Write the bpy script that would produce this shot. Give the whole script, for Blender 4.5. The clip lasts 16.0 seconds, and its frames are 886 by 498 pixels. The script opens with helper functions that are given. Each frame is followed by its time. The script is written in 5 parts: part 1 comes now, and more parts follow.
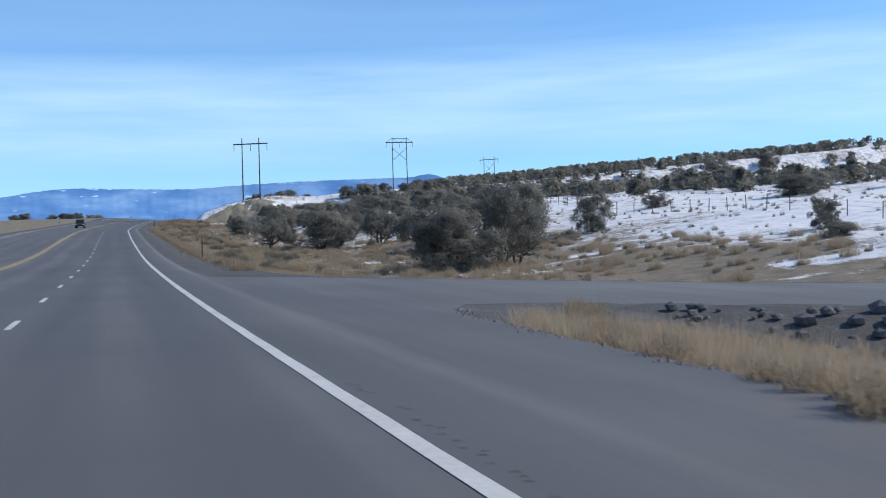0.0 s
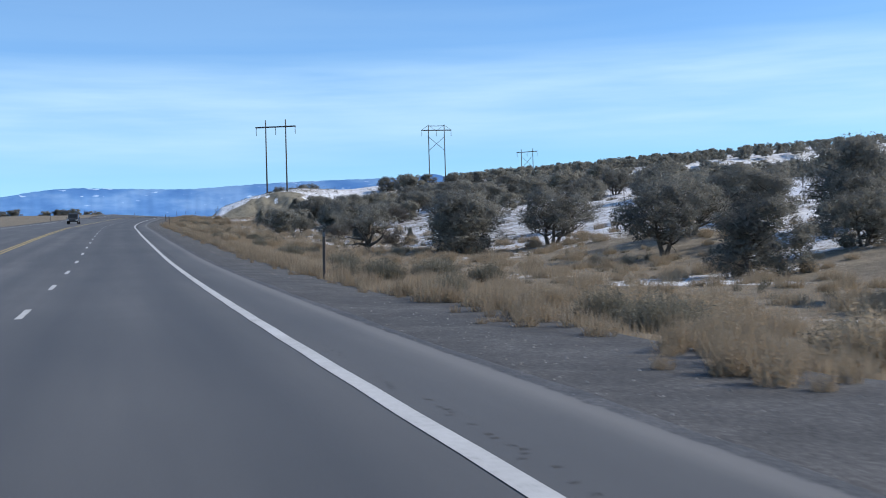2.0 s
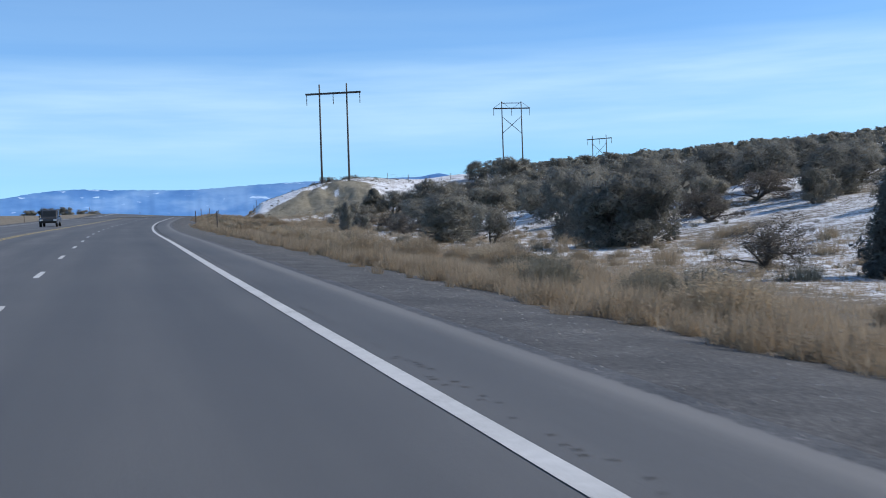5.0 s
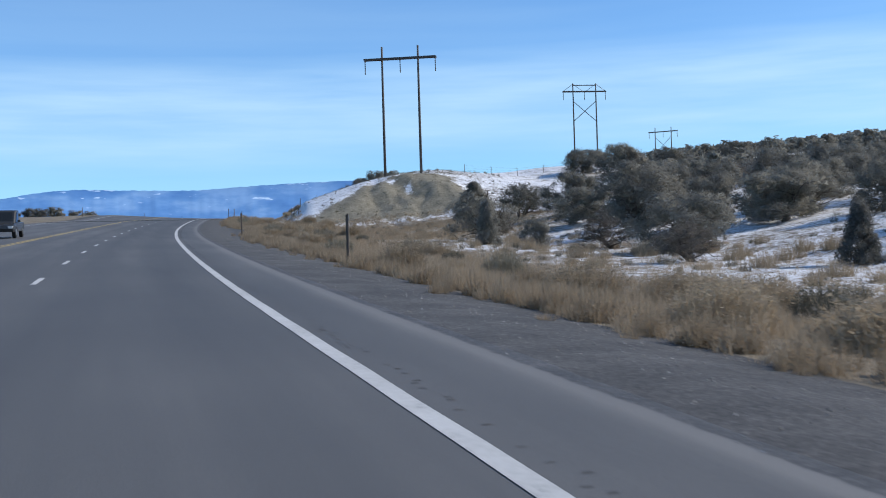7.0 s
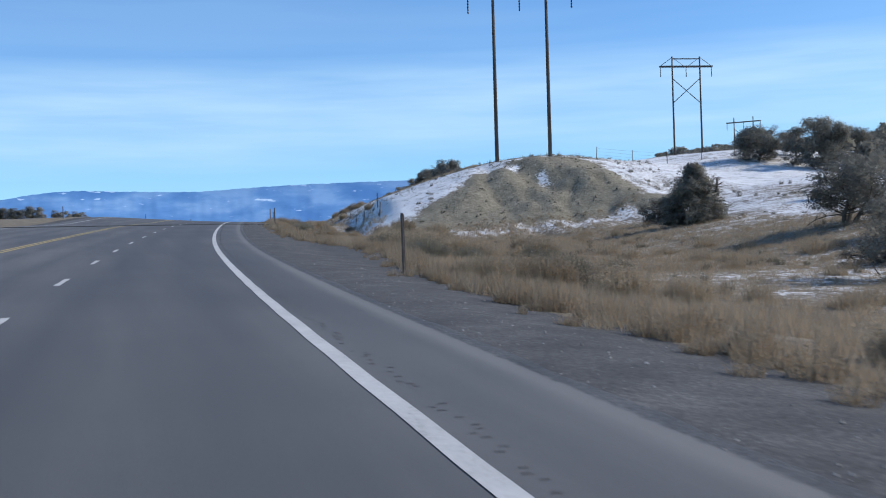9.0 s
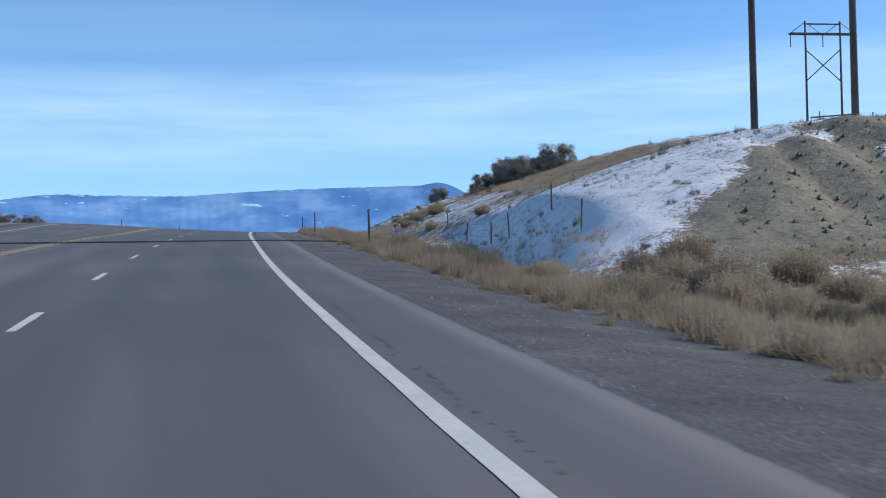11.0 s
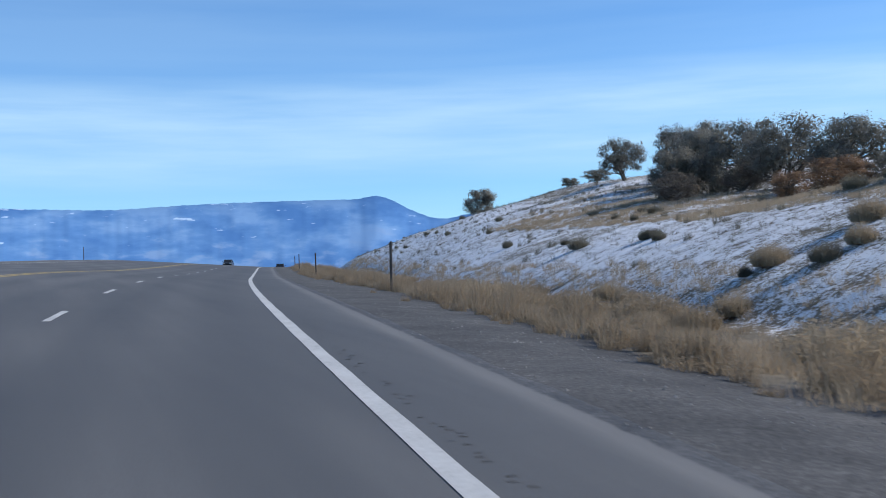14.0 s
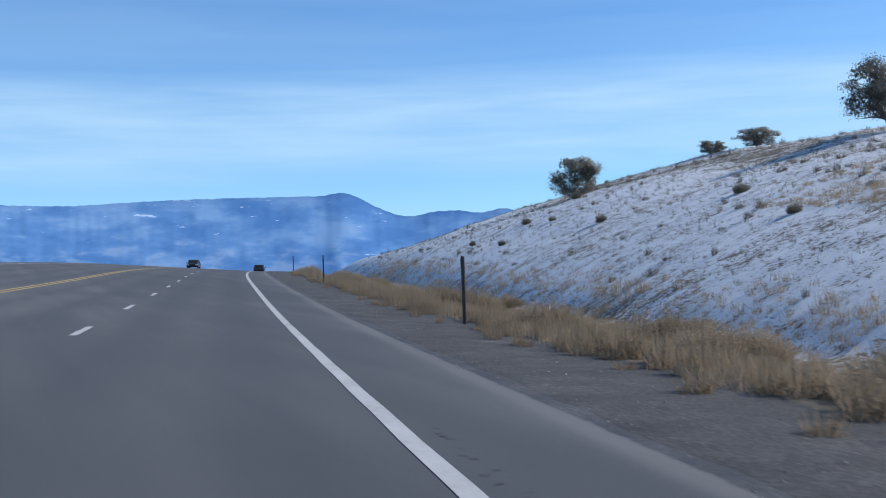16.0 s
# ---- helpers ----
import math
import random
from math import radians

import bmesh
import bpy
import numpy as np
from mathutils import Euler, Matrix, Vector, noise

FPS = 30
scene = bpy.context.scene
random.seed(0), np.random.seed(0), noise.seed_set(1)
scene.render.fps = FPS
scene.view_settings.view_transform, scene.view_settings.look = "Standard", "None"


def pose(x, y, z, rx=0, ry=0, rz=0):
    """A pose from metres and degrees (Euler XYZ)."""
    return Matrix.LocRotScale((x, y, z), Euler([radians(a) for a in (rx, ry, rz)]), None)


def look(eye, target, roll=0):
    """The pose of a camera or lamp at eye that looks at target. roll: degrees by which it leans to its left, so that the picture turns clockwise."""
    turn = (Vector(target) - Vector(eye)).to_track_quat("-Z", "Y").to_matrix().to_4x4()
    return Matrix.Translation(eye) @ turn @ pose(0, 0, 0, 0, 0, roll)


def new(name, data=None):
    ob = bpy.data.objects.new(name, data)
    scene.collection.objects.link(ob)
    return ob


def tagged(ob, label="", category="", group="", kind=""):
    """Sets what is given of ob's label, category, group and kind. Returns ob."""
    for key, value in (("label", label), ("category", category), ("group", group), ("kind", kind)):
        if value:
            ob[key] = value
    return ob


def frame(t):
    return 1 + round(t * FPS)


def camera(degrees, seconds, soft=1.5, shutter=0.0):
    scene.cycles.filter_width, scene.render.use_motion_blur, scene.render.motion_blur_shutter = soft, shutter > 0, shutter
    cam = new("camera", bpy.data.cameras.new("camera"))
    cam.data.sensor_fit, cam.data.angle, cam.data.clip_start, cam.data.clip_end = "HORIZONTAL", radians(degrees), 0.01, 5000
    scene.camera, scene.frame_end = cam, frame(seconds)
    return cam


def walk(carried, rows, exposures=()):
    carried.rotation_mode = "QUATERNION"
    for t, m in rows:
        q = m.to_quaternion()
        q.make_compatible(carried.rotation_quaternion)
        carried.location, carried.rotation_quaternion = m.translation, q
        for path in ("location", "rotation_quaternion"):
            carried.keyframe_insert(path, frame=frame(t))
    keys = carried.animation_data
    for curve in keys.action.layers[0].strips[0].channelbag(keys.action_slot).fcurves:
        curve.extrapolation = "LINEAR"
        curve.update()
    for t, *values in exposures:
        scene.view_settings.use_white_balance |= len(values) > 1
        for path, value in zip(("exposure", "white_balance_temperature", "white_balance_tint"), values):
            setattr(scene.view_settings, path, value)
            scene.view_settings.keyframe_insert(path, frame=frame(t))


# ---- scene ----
cam = camera(40.94, 16.0, 1.0, 0.09)
PATH = [
    (0.0, (0.000, 0.000, 1.480), (27.244, 96.209, 2.759), -1.613),
    (0.5, (0.008, 13.497, 1.755), (27.226, 109.714, 3.023), -1.612),
    (1.0, (0.034, 26.994, 2.060), (27.242, 123.212, 3.344), -1.585),
    (1.5, (0.077, 40.490, 2.394), (27.291, 136.707, 3.689), -1.638),
    (2.0, (0.136, 53.984, 2.759), (27.338, 150.204, 4.099), -1.556),
    (2.5, (0.209, 67.478, 3.161), (27.401, 163.701, 4.478), -1.567),
    (3.0, (0.291, 80.970, 3.612), (27.476, 177.195, 4.974), -1.568),
    (3.5, (0.375, 94.460, 4.126), (27.591, 190.675, 5.540), -1.561),
    (4.0, (0.457, 107.947, 4.712), (27.610, 204.181, 6.097), -1.719),
    (4.5, (0.540, 121.431, 5.364), (27.663, 217.673, 6.729), -1.813),
    (5.0, (0.632, 134.913, 6.067), (27.758, 231.154, 7.422), -1.844),
    (5.5, (0.743, 148.393, 6.796), (27.885, 244.629, 8.154), -1.830),
    (6.0, (0.880, 161.872, 7.527), (28.029, 258.106, 8.906), -1.790),
    (6.5, (1.051, 175.352, 8.244), (28.178, 271.592, 9.666), -1.743),
    (7.0, (1.263, 188.832, 8.941), (28.336, 285.086, 10.430), -1.690),
    (7.5, (1.523, 202.313, 9.623), (28.602, 298.565, 11.147), -1.604),
    (8.0, (1.841, 215.792, 10.299), (28.912, 312.045, 11.881), -1.672),
    (8.5, (2.218, 229.270, 10.974), (29.329, 325.511, 12.606), -1.643),
    (9.0, (2.663, 242.745, 11.649), (29.685, 339.011, 13.325), -1.562),
    (9.5, (3.188, 256.218, 12.329), (30.258, 352.468, 14.088), -1.594),
    (10.0, (3.813, 269.686, 13.018), (30.916, 365.927, 14.790), -1.593),
    (10.5, (4.563, 283.146, 13.726), (32.040, 379.278, 15.650), -1.442),
    (11.0, (5.471, 296.595, 14.467), (33.660, 392.514, 16.683), -1.142),
    (11.5, (6.551, 310.029, 15.245), (35.665, 405.663, 17.808), -0.828),
    (12.0, (7.795, 323.448, 16.044), (37.923, 418.758, 18.931), -0.637),
    (12.5, (9.176, 336.854, 16.839), (40.284, 431.841, 19.942), -0.703),
    (13.0, (10.671, 350.249, 17.607), (42.726, 444.917, 20.820), -1.027),
    (13.5, (12.272, 363.634, 18.331), (45.224, 457.993, 21.567), -1.293),
    (14.0, (13.983, 377.008, 19.001), (47.458, 471.182, 22.261), -1.406),
    (14.5, (15.819, 390.369, 19.607), (49.463, 484.485, 22.795), -1.542),
    (15.0, (17.791, 403.714, 20.135), (51.928, 497.654, 23.278), -1.487),
    (15.5, (19.904, 417.040, 20.576), (54.958, 510.644, 23.660), -1.410),
    (16.0, (22.160, 430.345, 20.929), (58.531, 523.447, 23.955), -1.280),
]
walk(cam, [(t, look(eye, target, roll)) for t, eye, target, roll in PATH],
     [(0.0, 0.29, 6600, 10), (4.0, 0.27, 6560, 10), (7.0, 0.22, 6500, 10), (10.0, 0.20, 6460, 10), (13.0, 0.21, 6470, 10), (16.0, 0.13, 6440, 10)])

# ---- sky, sun and exposure ----
SUN_WAY = Vector((0.98, -0.19, 0.0)).normalized()   # the sun stands to the right of the road
SUN_HIGH = radians(36)
world = bpy.data.worlds.new("sky")
scene.world = world
world.use_nodes = True
wn, wl = world.node_tree.nodes, world.node_tree.links
wn.clear()
w_out, w_bg, w_sky = wn.new("ShaderNodeOutputWorld"), wn.new("ShaderNodeBackground"), wn.new("ShaderNodeTexSky")
w_sky.sky_type, w_sky.sun_disc = "NISHITA", False
w_sky.sun_elevation, w_sky.sun_rotation = SUN_HIGH, math.atan2(SUN_WAY.x, SUN_WAY.y)
w_sky.altitude, w_sky.air_density, w_sky.dust_density, w_sky.ozone_density = 1500, 1.0, 0.35, 1.6
w_tc, w_map, w_noise, w_map2, w_noise2 = (wn.new(k) for k in ("ShaderNodeTexCoord", "ShaderNodeMapping", "ShaderNodeTexNoise", "ShaderNodeMapping", "ShaderNodeTexNoise"))
w_map.inputs["Rotation"].default_value = (0.0, radians(-2.5), radians(12))
w_map.inputs["Scale"].default_value = (0.9, 0.9, 13.0)
w_noise.inputs["Scale"].default_value, w_noise.inputs["Detail"].default_value, w_noise.inputs["Roughness"].default_value = 1.25, 6.0, 0.5
w_noise.inputs["Distortion"].default_value = 0.35
w_map2.inputs["Scale"].default_value = (3.0, 3.0, 34.0)
w_noise2.inputs["Scale"].default_value, w_noise2.inputs["Detail"].default_value = 2.2, 8.0
w_ramp, w_mix, w_max = wn.new("ShaderNodeValToRGB"), wn.new("ShaderNodeMixRGB"), wn.new("ShaderNodeMath")
w_ramp.color_ramp.elements[0].position, w_ramp.color_ramp.elements[1].position = 0.43, 0.74
w_ramp.color_ramp.elements[1].color = (0.15, 0.15, 0.15, 1)
w_max.operation = "MULTIPLY_ADD"
w_max.inputs[1].default_value = 0.18
w_mix.inputs[2].default_value = (4.4, 6.4, 8.2, 1)
w_tint = wn.new("ShaderNodeMixRGB")
w_tint.blend_type = "MULTIPLY"
w_tint.inputs[0].default_value, w_tint.inputs[2].default_value = 1.0, (0.63, 0.96, 1.27, 1)
wl.new(w_tc.outputs["Generated"], w_map.inputs["Vector"]), wl.new(w_map.outputs[0], w_noise.inputs["Vector"])
wl.new(w_tc.outputs["Generated"], w_map2.inputs["Vector"]), wl.new(w_map2.outputs[0], w_noise2.inputs["Vector"])
wl.new(w_noise2.outputs["Fac"], w_max.inputs[0]), wl.new(w_noise.outputs["Fac"], w_max.inputs[2])
wl.new(w_max.outputs[0], w_ramp.inputs[0])
# a thin veil of cirrus low over the road, and a fine streak along it
w_dir, w_veil, w_fine, w_all = wn.new("ShaderNodeSeparateXYZ"), wn.new("ShaderNodeValToRGB"), wn.new("ShaderNodeValToRGB"), wn.new("ShaderNodeMath")


def sky_math(how, a, b, c=0.0):
    x = wn.new("ShaderNodeMath")
    x.operation = how
    for k, value in enumerate((a, b, c)):
        if isinstance(value, (int, float)):
            x.inputs[k].default_value = value
        else:
            wl.new(value, x.inputs[k])
    return x.outputs[0]


wl.new(w_tc.outputs["Generated"], w_dir.inputs[0])
high_up = sky_math("MULTIPLY_ADD", w_dir.outputs["X"], -0.018, w_dir.outputs["Z"])
high_up = sky_math("ADD", high_up, sky_math("MULTIPLY_ADD", w_noise.outputs["Fac"], 0.05, -0.025))
for ramp, stops in ((w_veil, ((0.075, 0.0), (0.105, 0.52), (0.145, 0.60), (0.185, 0.0))), (w_fine, ((0.116, 0.0), (0.124, 0.62), (0.128, 0.45), (0.138, 0.0)))):
    while len(ramp.color_ramp.elements) < 4:
        ramp.color_ramp.elements.new(0.5)
    for e, (p, c) in zip(ramp.color_ramp.elements, stops):
        e.position, e.color = p, (c, c, c, 1)
    wl.new(high_up, ramp.inputs[0])
veil = sky_math("MULTIPLY", w_veil.outputs[0], sky_math("MULTIPLY_ADD", w_noise2.outputs["Fac"], 1.6, 0.1))
streak = sky_math("MULTIPLY", w_fine.outputs[0], sky_math("MULTIPLY_ADD", w_noise2.outputs["Fac"], 1.4, 0.0))
wl.new(sky_math("MAXIMUM", sky_math("MAXIMUM", veil, streak), w_ramp.outputs[0]), w_mix.inputs[0])
wl.new(w_sky.outputs[0], w_tint.inputs[1]), wl.new(w_tint.outputs[0], w_mix.inputs[1])
wl.new(w_mix.outputs[0], w_bg.inputs[0]), wl.new(w_bg.outputs[0], w_out.inputs[0])
w_bg.inputs[1].default_value = 0.115
sun = new("sun", bpy.data.lights.new("sun", "SUN"))
sun.data.energy, sun.data.angle, sun.data.color = 3.7, radians(0.6), (1.0, 0.93, 0.83)
sun.matrix_world = look(Vector((0, 0, 0)), -(SUN_WAY*math.cos(SUN_HIGH) + Vector((0, 0, math.sin(SUN_HIGH)))))


# ---- materials ----
def material(name, base, rough=0.8, metal=0.0):
    """A material, its nodes, its links and its main shader."""
    m = bpy.data.materials.new(name)
    m.use_nodes = True
    n, l = m.node_tree.nodes, m.node_tree.links
    s = n["Principled BSDF"]
    s.inputs["Base Color"].default_value, s.inputs["Roughness"].default_value, s.inputs["Metallic"].default_value = (*base, 1), rough, metal
    s.inputs["Specular IOR Level"].default_value = 0.3
    return m, n, l, s


def place_of(n, l, scale=(1, 1, 1), kind="Object"):
    tc, mp = n.new("ShaderNodeTexCoord"), n.new("ShaderNodeMapping")
    mp.inputs["Scale"].default_value = scale
    l.new(tc.outputs[kind], mp.inputs["Vector"])
    return mp.outputs[0]


def noise_of(n, l, at, scale, detail=4.0, rough=0.55):
    t = n.new("ShaderNodeTexNoise")
    t.inputs["Scale"].default_value, t.inputs["Detail"].default_value, t.inputs["Roughness"].default_value = scale, detail, rough
    l.new(at, t.inputs["Vector"])
    return t.outputs["Fac"]


def ramp_of(n, l, fac, stops):
    r = n.new("ShaderNodeValToRGB")
    while len(r.color_ramp.elements) < len(stops):
        r.color_ramp.elements.new(0.5)
    for e, (p, c) in zip(r.color_ramp.elements, stops):
        e.position, e.color = p, (*c, 1) if len(c) == 3 else c
    l.new(fac, r.inputs[0])
    return r.outputs[0]


def mix_of(n, l, fac, a, b, how="MIX"):
    x = n.new("ShaderNodeMixRGB")
    x.blend_type = how
    for i, value in enumerate((fac, a, b)):
        if isinstance(value, (int, float)):
            x.inputs[i].default_value = value if i == 0 else (value, value, value, 1)
        elif isinstance(value, tuple):
            x.inputs[i].default_value = (*value, 1)
        else:
            l.new(value, x.inputs[i])
    return x.outputs[0]


def math_of(n, l, how, a, b=0.0, c=0.0):
    x = n.new("ShaderNodeMath")
    x.operation = how
    for i, value in enumerate((a, b, c)):
        if isinstance(value, (int, float)):
            x.inputs[i].default_value = value
        else:
            l.new(value, x.inputs[i])
    return x.outputs[0]


def bump_of(n, l, s, height, strength, distance):
    b = n.new("ShaderNodeBump")
    b.inputs["Strength"].default_value, b.inputs["Distance"].default_value = strength, distance
    l.new(height, b.inputs["Height"])
    l.new(b.outputs[0], s.inputs["Normal"])


def speckled(name, stops, scale, rough=0.85, bump=0.4, metal=0.0, coarse=None, vary=0.0):
    """A surface with fine grain and broad stains."""
    m, n, l, s = material(name, stops[0][1], rough, metal)
    at = place_of(n, l)
    fine, broad = noise_of(n, l, at, scale, 6.0, 0.7), noise_of(n, l, at, coarse or scale*0.07, 4.0)
    both = math_of(n, l, "ADD", math_of(n, l, "MULTIPLY", fine, 0.55), math_of(n, l, "MULTIPLY", broad, 0.45))
    colour = ramp_of(n, l, both, stops)
    if vary:
        oi = n.new("ShaderNodeObjectInfo")
        k = math_of(n, l, "MULTIPLY_ADD", oi.outputs["Random"], vary, 1 - vary/2)
        colour = mix_of(n, l, 1.0, colour, k, "MULTIPLY")
    l.new(colour, s.inputs["Base Color"])
    bump_of(n, l, s, fine, bump, 0.02)
    return m


def gravel_of(n, l, at, grit, mid):
    """Colour of fine grey gravel."""
    k = math_of(n, l, "ADD", math_of(n, l, "MULTIPLY", grit, 0.65), math_of(n, l, "MULTIPLY", mid, 0.35))
    return ramp_of(n, l, k, [(0.36, (0.032, 0.032, 0.033)), (0.50, (0.070, 0.069, 0.069)), (0.60, (0.118, 0.115, 0.113)), (0.70, (0.25, 0.242, 0.235))])


def make_asphalt():
    """Worn grey asphalt with darker wheel tracks along the road (attribute lane) and fine stone grain."""
    m, n, l, s = material("asphalt", (0.06, 0.06, 0.065), 0.72)
    at = place_of(n, l)
    along = place_of(n, l, (1.0, 0.03, 1.0))
    grain = noise_of(n, l, at, 60.0, 3.0, 0.7)
    streak = noise_of(n, l, along, 0.9, 4.0)
    broad = noise_of(n, l, at, 0.12, 4.0)
    a = n.new("ShaderNodeAttribute")
    a.attribute_name = "wear"
    k = math_of(n, l, "ADD", math_of(n, l, "MULTIPLY", grain, 0.30), math_of(n, l, "MULTIPLY", streak, 0.40))
    k = math_of(n, l, "ADD", k, math_of(n, l, "MULTIPLY", broad, 0.30))
    k = math_of(n, l, "ADD", k, math_of(n, l, "MULTIPLY_ADD", a.outputs["Fac"], 0.34, -0.17))
    colour = ramp_of(n, l, k, [(0.25, (0.060, 0.062, 0.066)), (0.50, (0.093, 0.093, 0.093)), (0.78, (0.165, 0.160, 0.153))])
    # gravel strewn over its ragged edge
    shed = n.new("ShaderNodeAttribute")
    shed.attribute_name = "shed"
    mid = noise_of(n, l, at, 0.8, 6.0, 0.65)
    spill = math_of(n, l, "ADD", shed.outputs["Fac"], math_of(n, l, "MULTIPLY_ADD", noise_of(n, l, at, 3.0, 6.0, 0.7), 1.1, -0.55))
    spill = ramp_of(n, l, math_of(n, l, "MULTIPLY", spill, math_of(n, l, "MULTIPLY", shed.outputs["Fac"], 3.0)), [(0.45, (0, 0, 0)), (0.85, (1, 1, 1))])
    colour = mix_of(n, l, spill, colour, gravel_of(n, l, at, noise_of(n, l, at, 16.0, 4.0, 0.8), mid))
    l.new(colour, s.inputs["Base Color"])
    bump_of(n, l, s, grain, 0.25, 0.01)
    return m


def make_ground():
    """Tan winter soil and grass thatch, with old snow where the attribute snow lets it lie and gravel along the road."""
    m, n, l, s = material("winter_ground", (0.3, 0.24, 0.16), 0.95)
    at = place_of(n, l)
    fine, mid, broad = noise_of(n, l, at, 4.0, 8.0, 0.75), noise_of(n, l, at, 0.8, 6.0, 0.65), noise_of(n, l, at, 0.09, 4.0)
    grit = noise_of(n, l, at, 16.0, 4.0, 0.8)
    soil = ramp_of(n, l, math_of(n, l, "ADD", math_of(n, l, "MULTIPLY", fine, 0.5), math_of(n, l, "MULTIPLY", mid, 0.5)),
                   [(0.30, (0.085, 0.073, 0.057)), (0.48, (0.175, 0.147, 0.108)), (0.68, (0.30, 0.25, 0.178))])
    earth = ramp_of(n, l, math_of(n, l, "ADD", math_of(n, l, "MULTIPLY", fine, 0.6), math_of(n, l, "MULTIPLY", mid, 0.4)), [(0.34, (0.085, 0.078, 0.062)), (0.48, (0.175, 0.160, 0.122)), (0.64, (0.29, 0.262, 0.20))])
    gravel = gravel_of(n, l, at, grit, mid)
    masks = {}
    for key in ("snow", "gravel", "bare"):
        masks[key] = n.new("ShaderNodeAttribute")
        masks[key].attribute_name = key
    colour = mix_of(n, l, masks["bare"].outputs["Fac"], soil, earth)
    colour = mix_of(n, l, ramp_of(n, l, math_of(n, l, "ADD", masks["gravel"].outputs["Fac"], math_of(n, l, "MULTIPLY_ADD", fine, 0.7, -0.35)), [(0.42, (0, 0, 0)), (0.58, (1, 1, 1))]), colour, gravel)
    k = math_of(n, l, "ADD", math_of(n, l, "MULTIPLY_ADD", fine, 1.7, -0.85), math_of(n, l, "MULTIPLY_ADD", mid, 1.1, -0.55))
    k = math_of(n, l, "ADD", k, math_of(n, l, "MULTIPLY_ADD", broad, 0.9, -0.45))
    k = math_of(n, l, "ADD", k, masks["snow"].outputs["Fac"])
    k = math_of(n, l, "ADD", k, math_of(n, l, "MULTIPLY_ADD", noise_of(n, l, place_of(n, l, (1.0, 1.0, 3.0)), 7.0, 5.0, 0.75), 1.7, -0.85))
    lies = ramp_of(n, l, k, [(0.47, (0, 0, 0)), (0.58, (1, 1, 1))])
    lies = mix_of(n, l, 1.0, lies, ramp_of(n, l, masks["snow"].outputs["Fac"], [(0.08, (0, 0, 0)), (0.25, (1, 1, 1))]), "MULTIPLY")
    snow = ramp_of(n, l, mid, [(0.3, (0.55, 0.57, 0.61)), (0.7, (0.75, 0.76, 0.78))])
    l.new(mix_of(n, l, lies, colour, snow), s.inputs["Base Color"])
    relief = mix_of(n, l, masks["gravel"].outputs["Fac"], math_of(n, l, "ADD", fine, math_of(n, l, "MULTIPLY", mid, 0.8)), math_of(n, l, "MULTIPLY", grit, 0.06))
    bump_of(n, l, s, relief, 0.8, 0.09)
    return m


def make_leaf(name, dark, light, glow=0.45):
    """Dull evergreen sprays, each clump a little different."""
    m, n, l, s = material(name, dark, 0.85)
    s.inputs["Specular IOR Level"].default_value = 0.12
    g, oi = n.new("ShaderNodeNewGeometry"), n.new("ShaderNodeObjectInfo")
    k = math_of(n, l, "ADD", math_of(n, l, "MULTIPLY", g.outputs["Random Per Island"], 0.28), math_of(n, l, "MULTIPLY_ADD", oi.outputs["Random"], 0.60, 0.06))
    colour = ramp_of(n, l, k, [(0.05, dark), (0.95, light)])
    l.new(colour, s.inputs["Base Color"])
    thin, both = n.new("ShaderNodeBsdfTranslucent"), n.new("ShaderNodeMixShader")
    l.new(colour, thin.inputs["Color"])
    both.inputs[0].default_value = glow
    l.new(s.outputs[0], both.inputs[1]), l.new(thin.outputs[0], both.inputs[2])
    l.new(both.outputs[0], n["Material Output"].inputs["Surface"])
    return m


def make_mountain():
    """Distant mesa, the blue haze of miles of air painted into its colours: a backdrop that glows faintly."""
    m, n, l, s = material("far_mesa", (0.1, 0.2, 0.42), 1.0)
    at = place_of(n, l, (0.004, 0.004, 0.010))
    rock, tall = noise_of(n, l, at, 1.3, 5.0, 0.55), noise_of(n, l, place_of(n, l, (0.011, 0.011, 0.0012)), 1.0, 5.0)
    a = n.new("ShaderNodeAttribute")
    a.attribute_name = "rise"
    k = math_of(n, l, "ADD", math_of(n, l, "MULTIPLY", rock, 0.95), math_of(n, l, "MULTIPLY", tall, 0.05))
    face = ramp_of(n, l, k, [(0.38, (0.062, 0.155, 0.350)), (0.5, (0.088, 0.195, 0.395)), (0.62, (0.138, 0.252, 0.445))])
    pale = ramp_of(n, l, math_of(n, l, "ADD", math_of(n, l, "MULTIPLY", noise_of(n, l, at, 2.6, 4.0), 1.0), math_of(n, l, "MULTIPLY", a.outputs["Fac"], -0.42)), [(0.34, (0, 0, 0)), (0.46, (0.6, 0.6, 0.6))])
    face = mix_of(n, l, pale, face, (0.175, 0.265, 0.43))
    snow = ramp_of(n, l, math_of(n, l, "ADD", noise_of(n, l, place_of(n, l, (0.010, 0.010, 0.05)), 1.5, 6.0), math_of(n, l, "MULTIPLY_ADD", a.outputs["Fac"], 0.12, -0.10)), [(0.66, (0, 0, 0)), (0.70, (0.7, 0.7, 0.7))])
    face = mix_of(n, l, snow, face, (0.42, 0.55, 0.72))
    l.new(face, s.inputs["Base Color"])
    # the hazed colour also glows, in place of light scattered by the air
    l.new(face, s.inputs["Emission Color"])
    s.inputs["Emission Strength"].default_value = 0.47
    s.inputs["Specular IOR Level"].default_value = 0.0
    return m


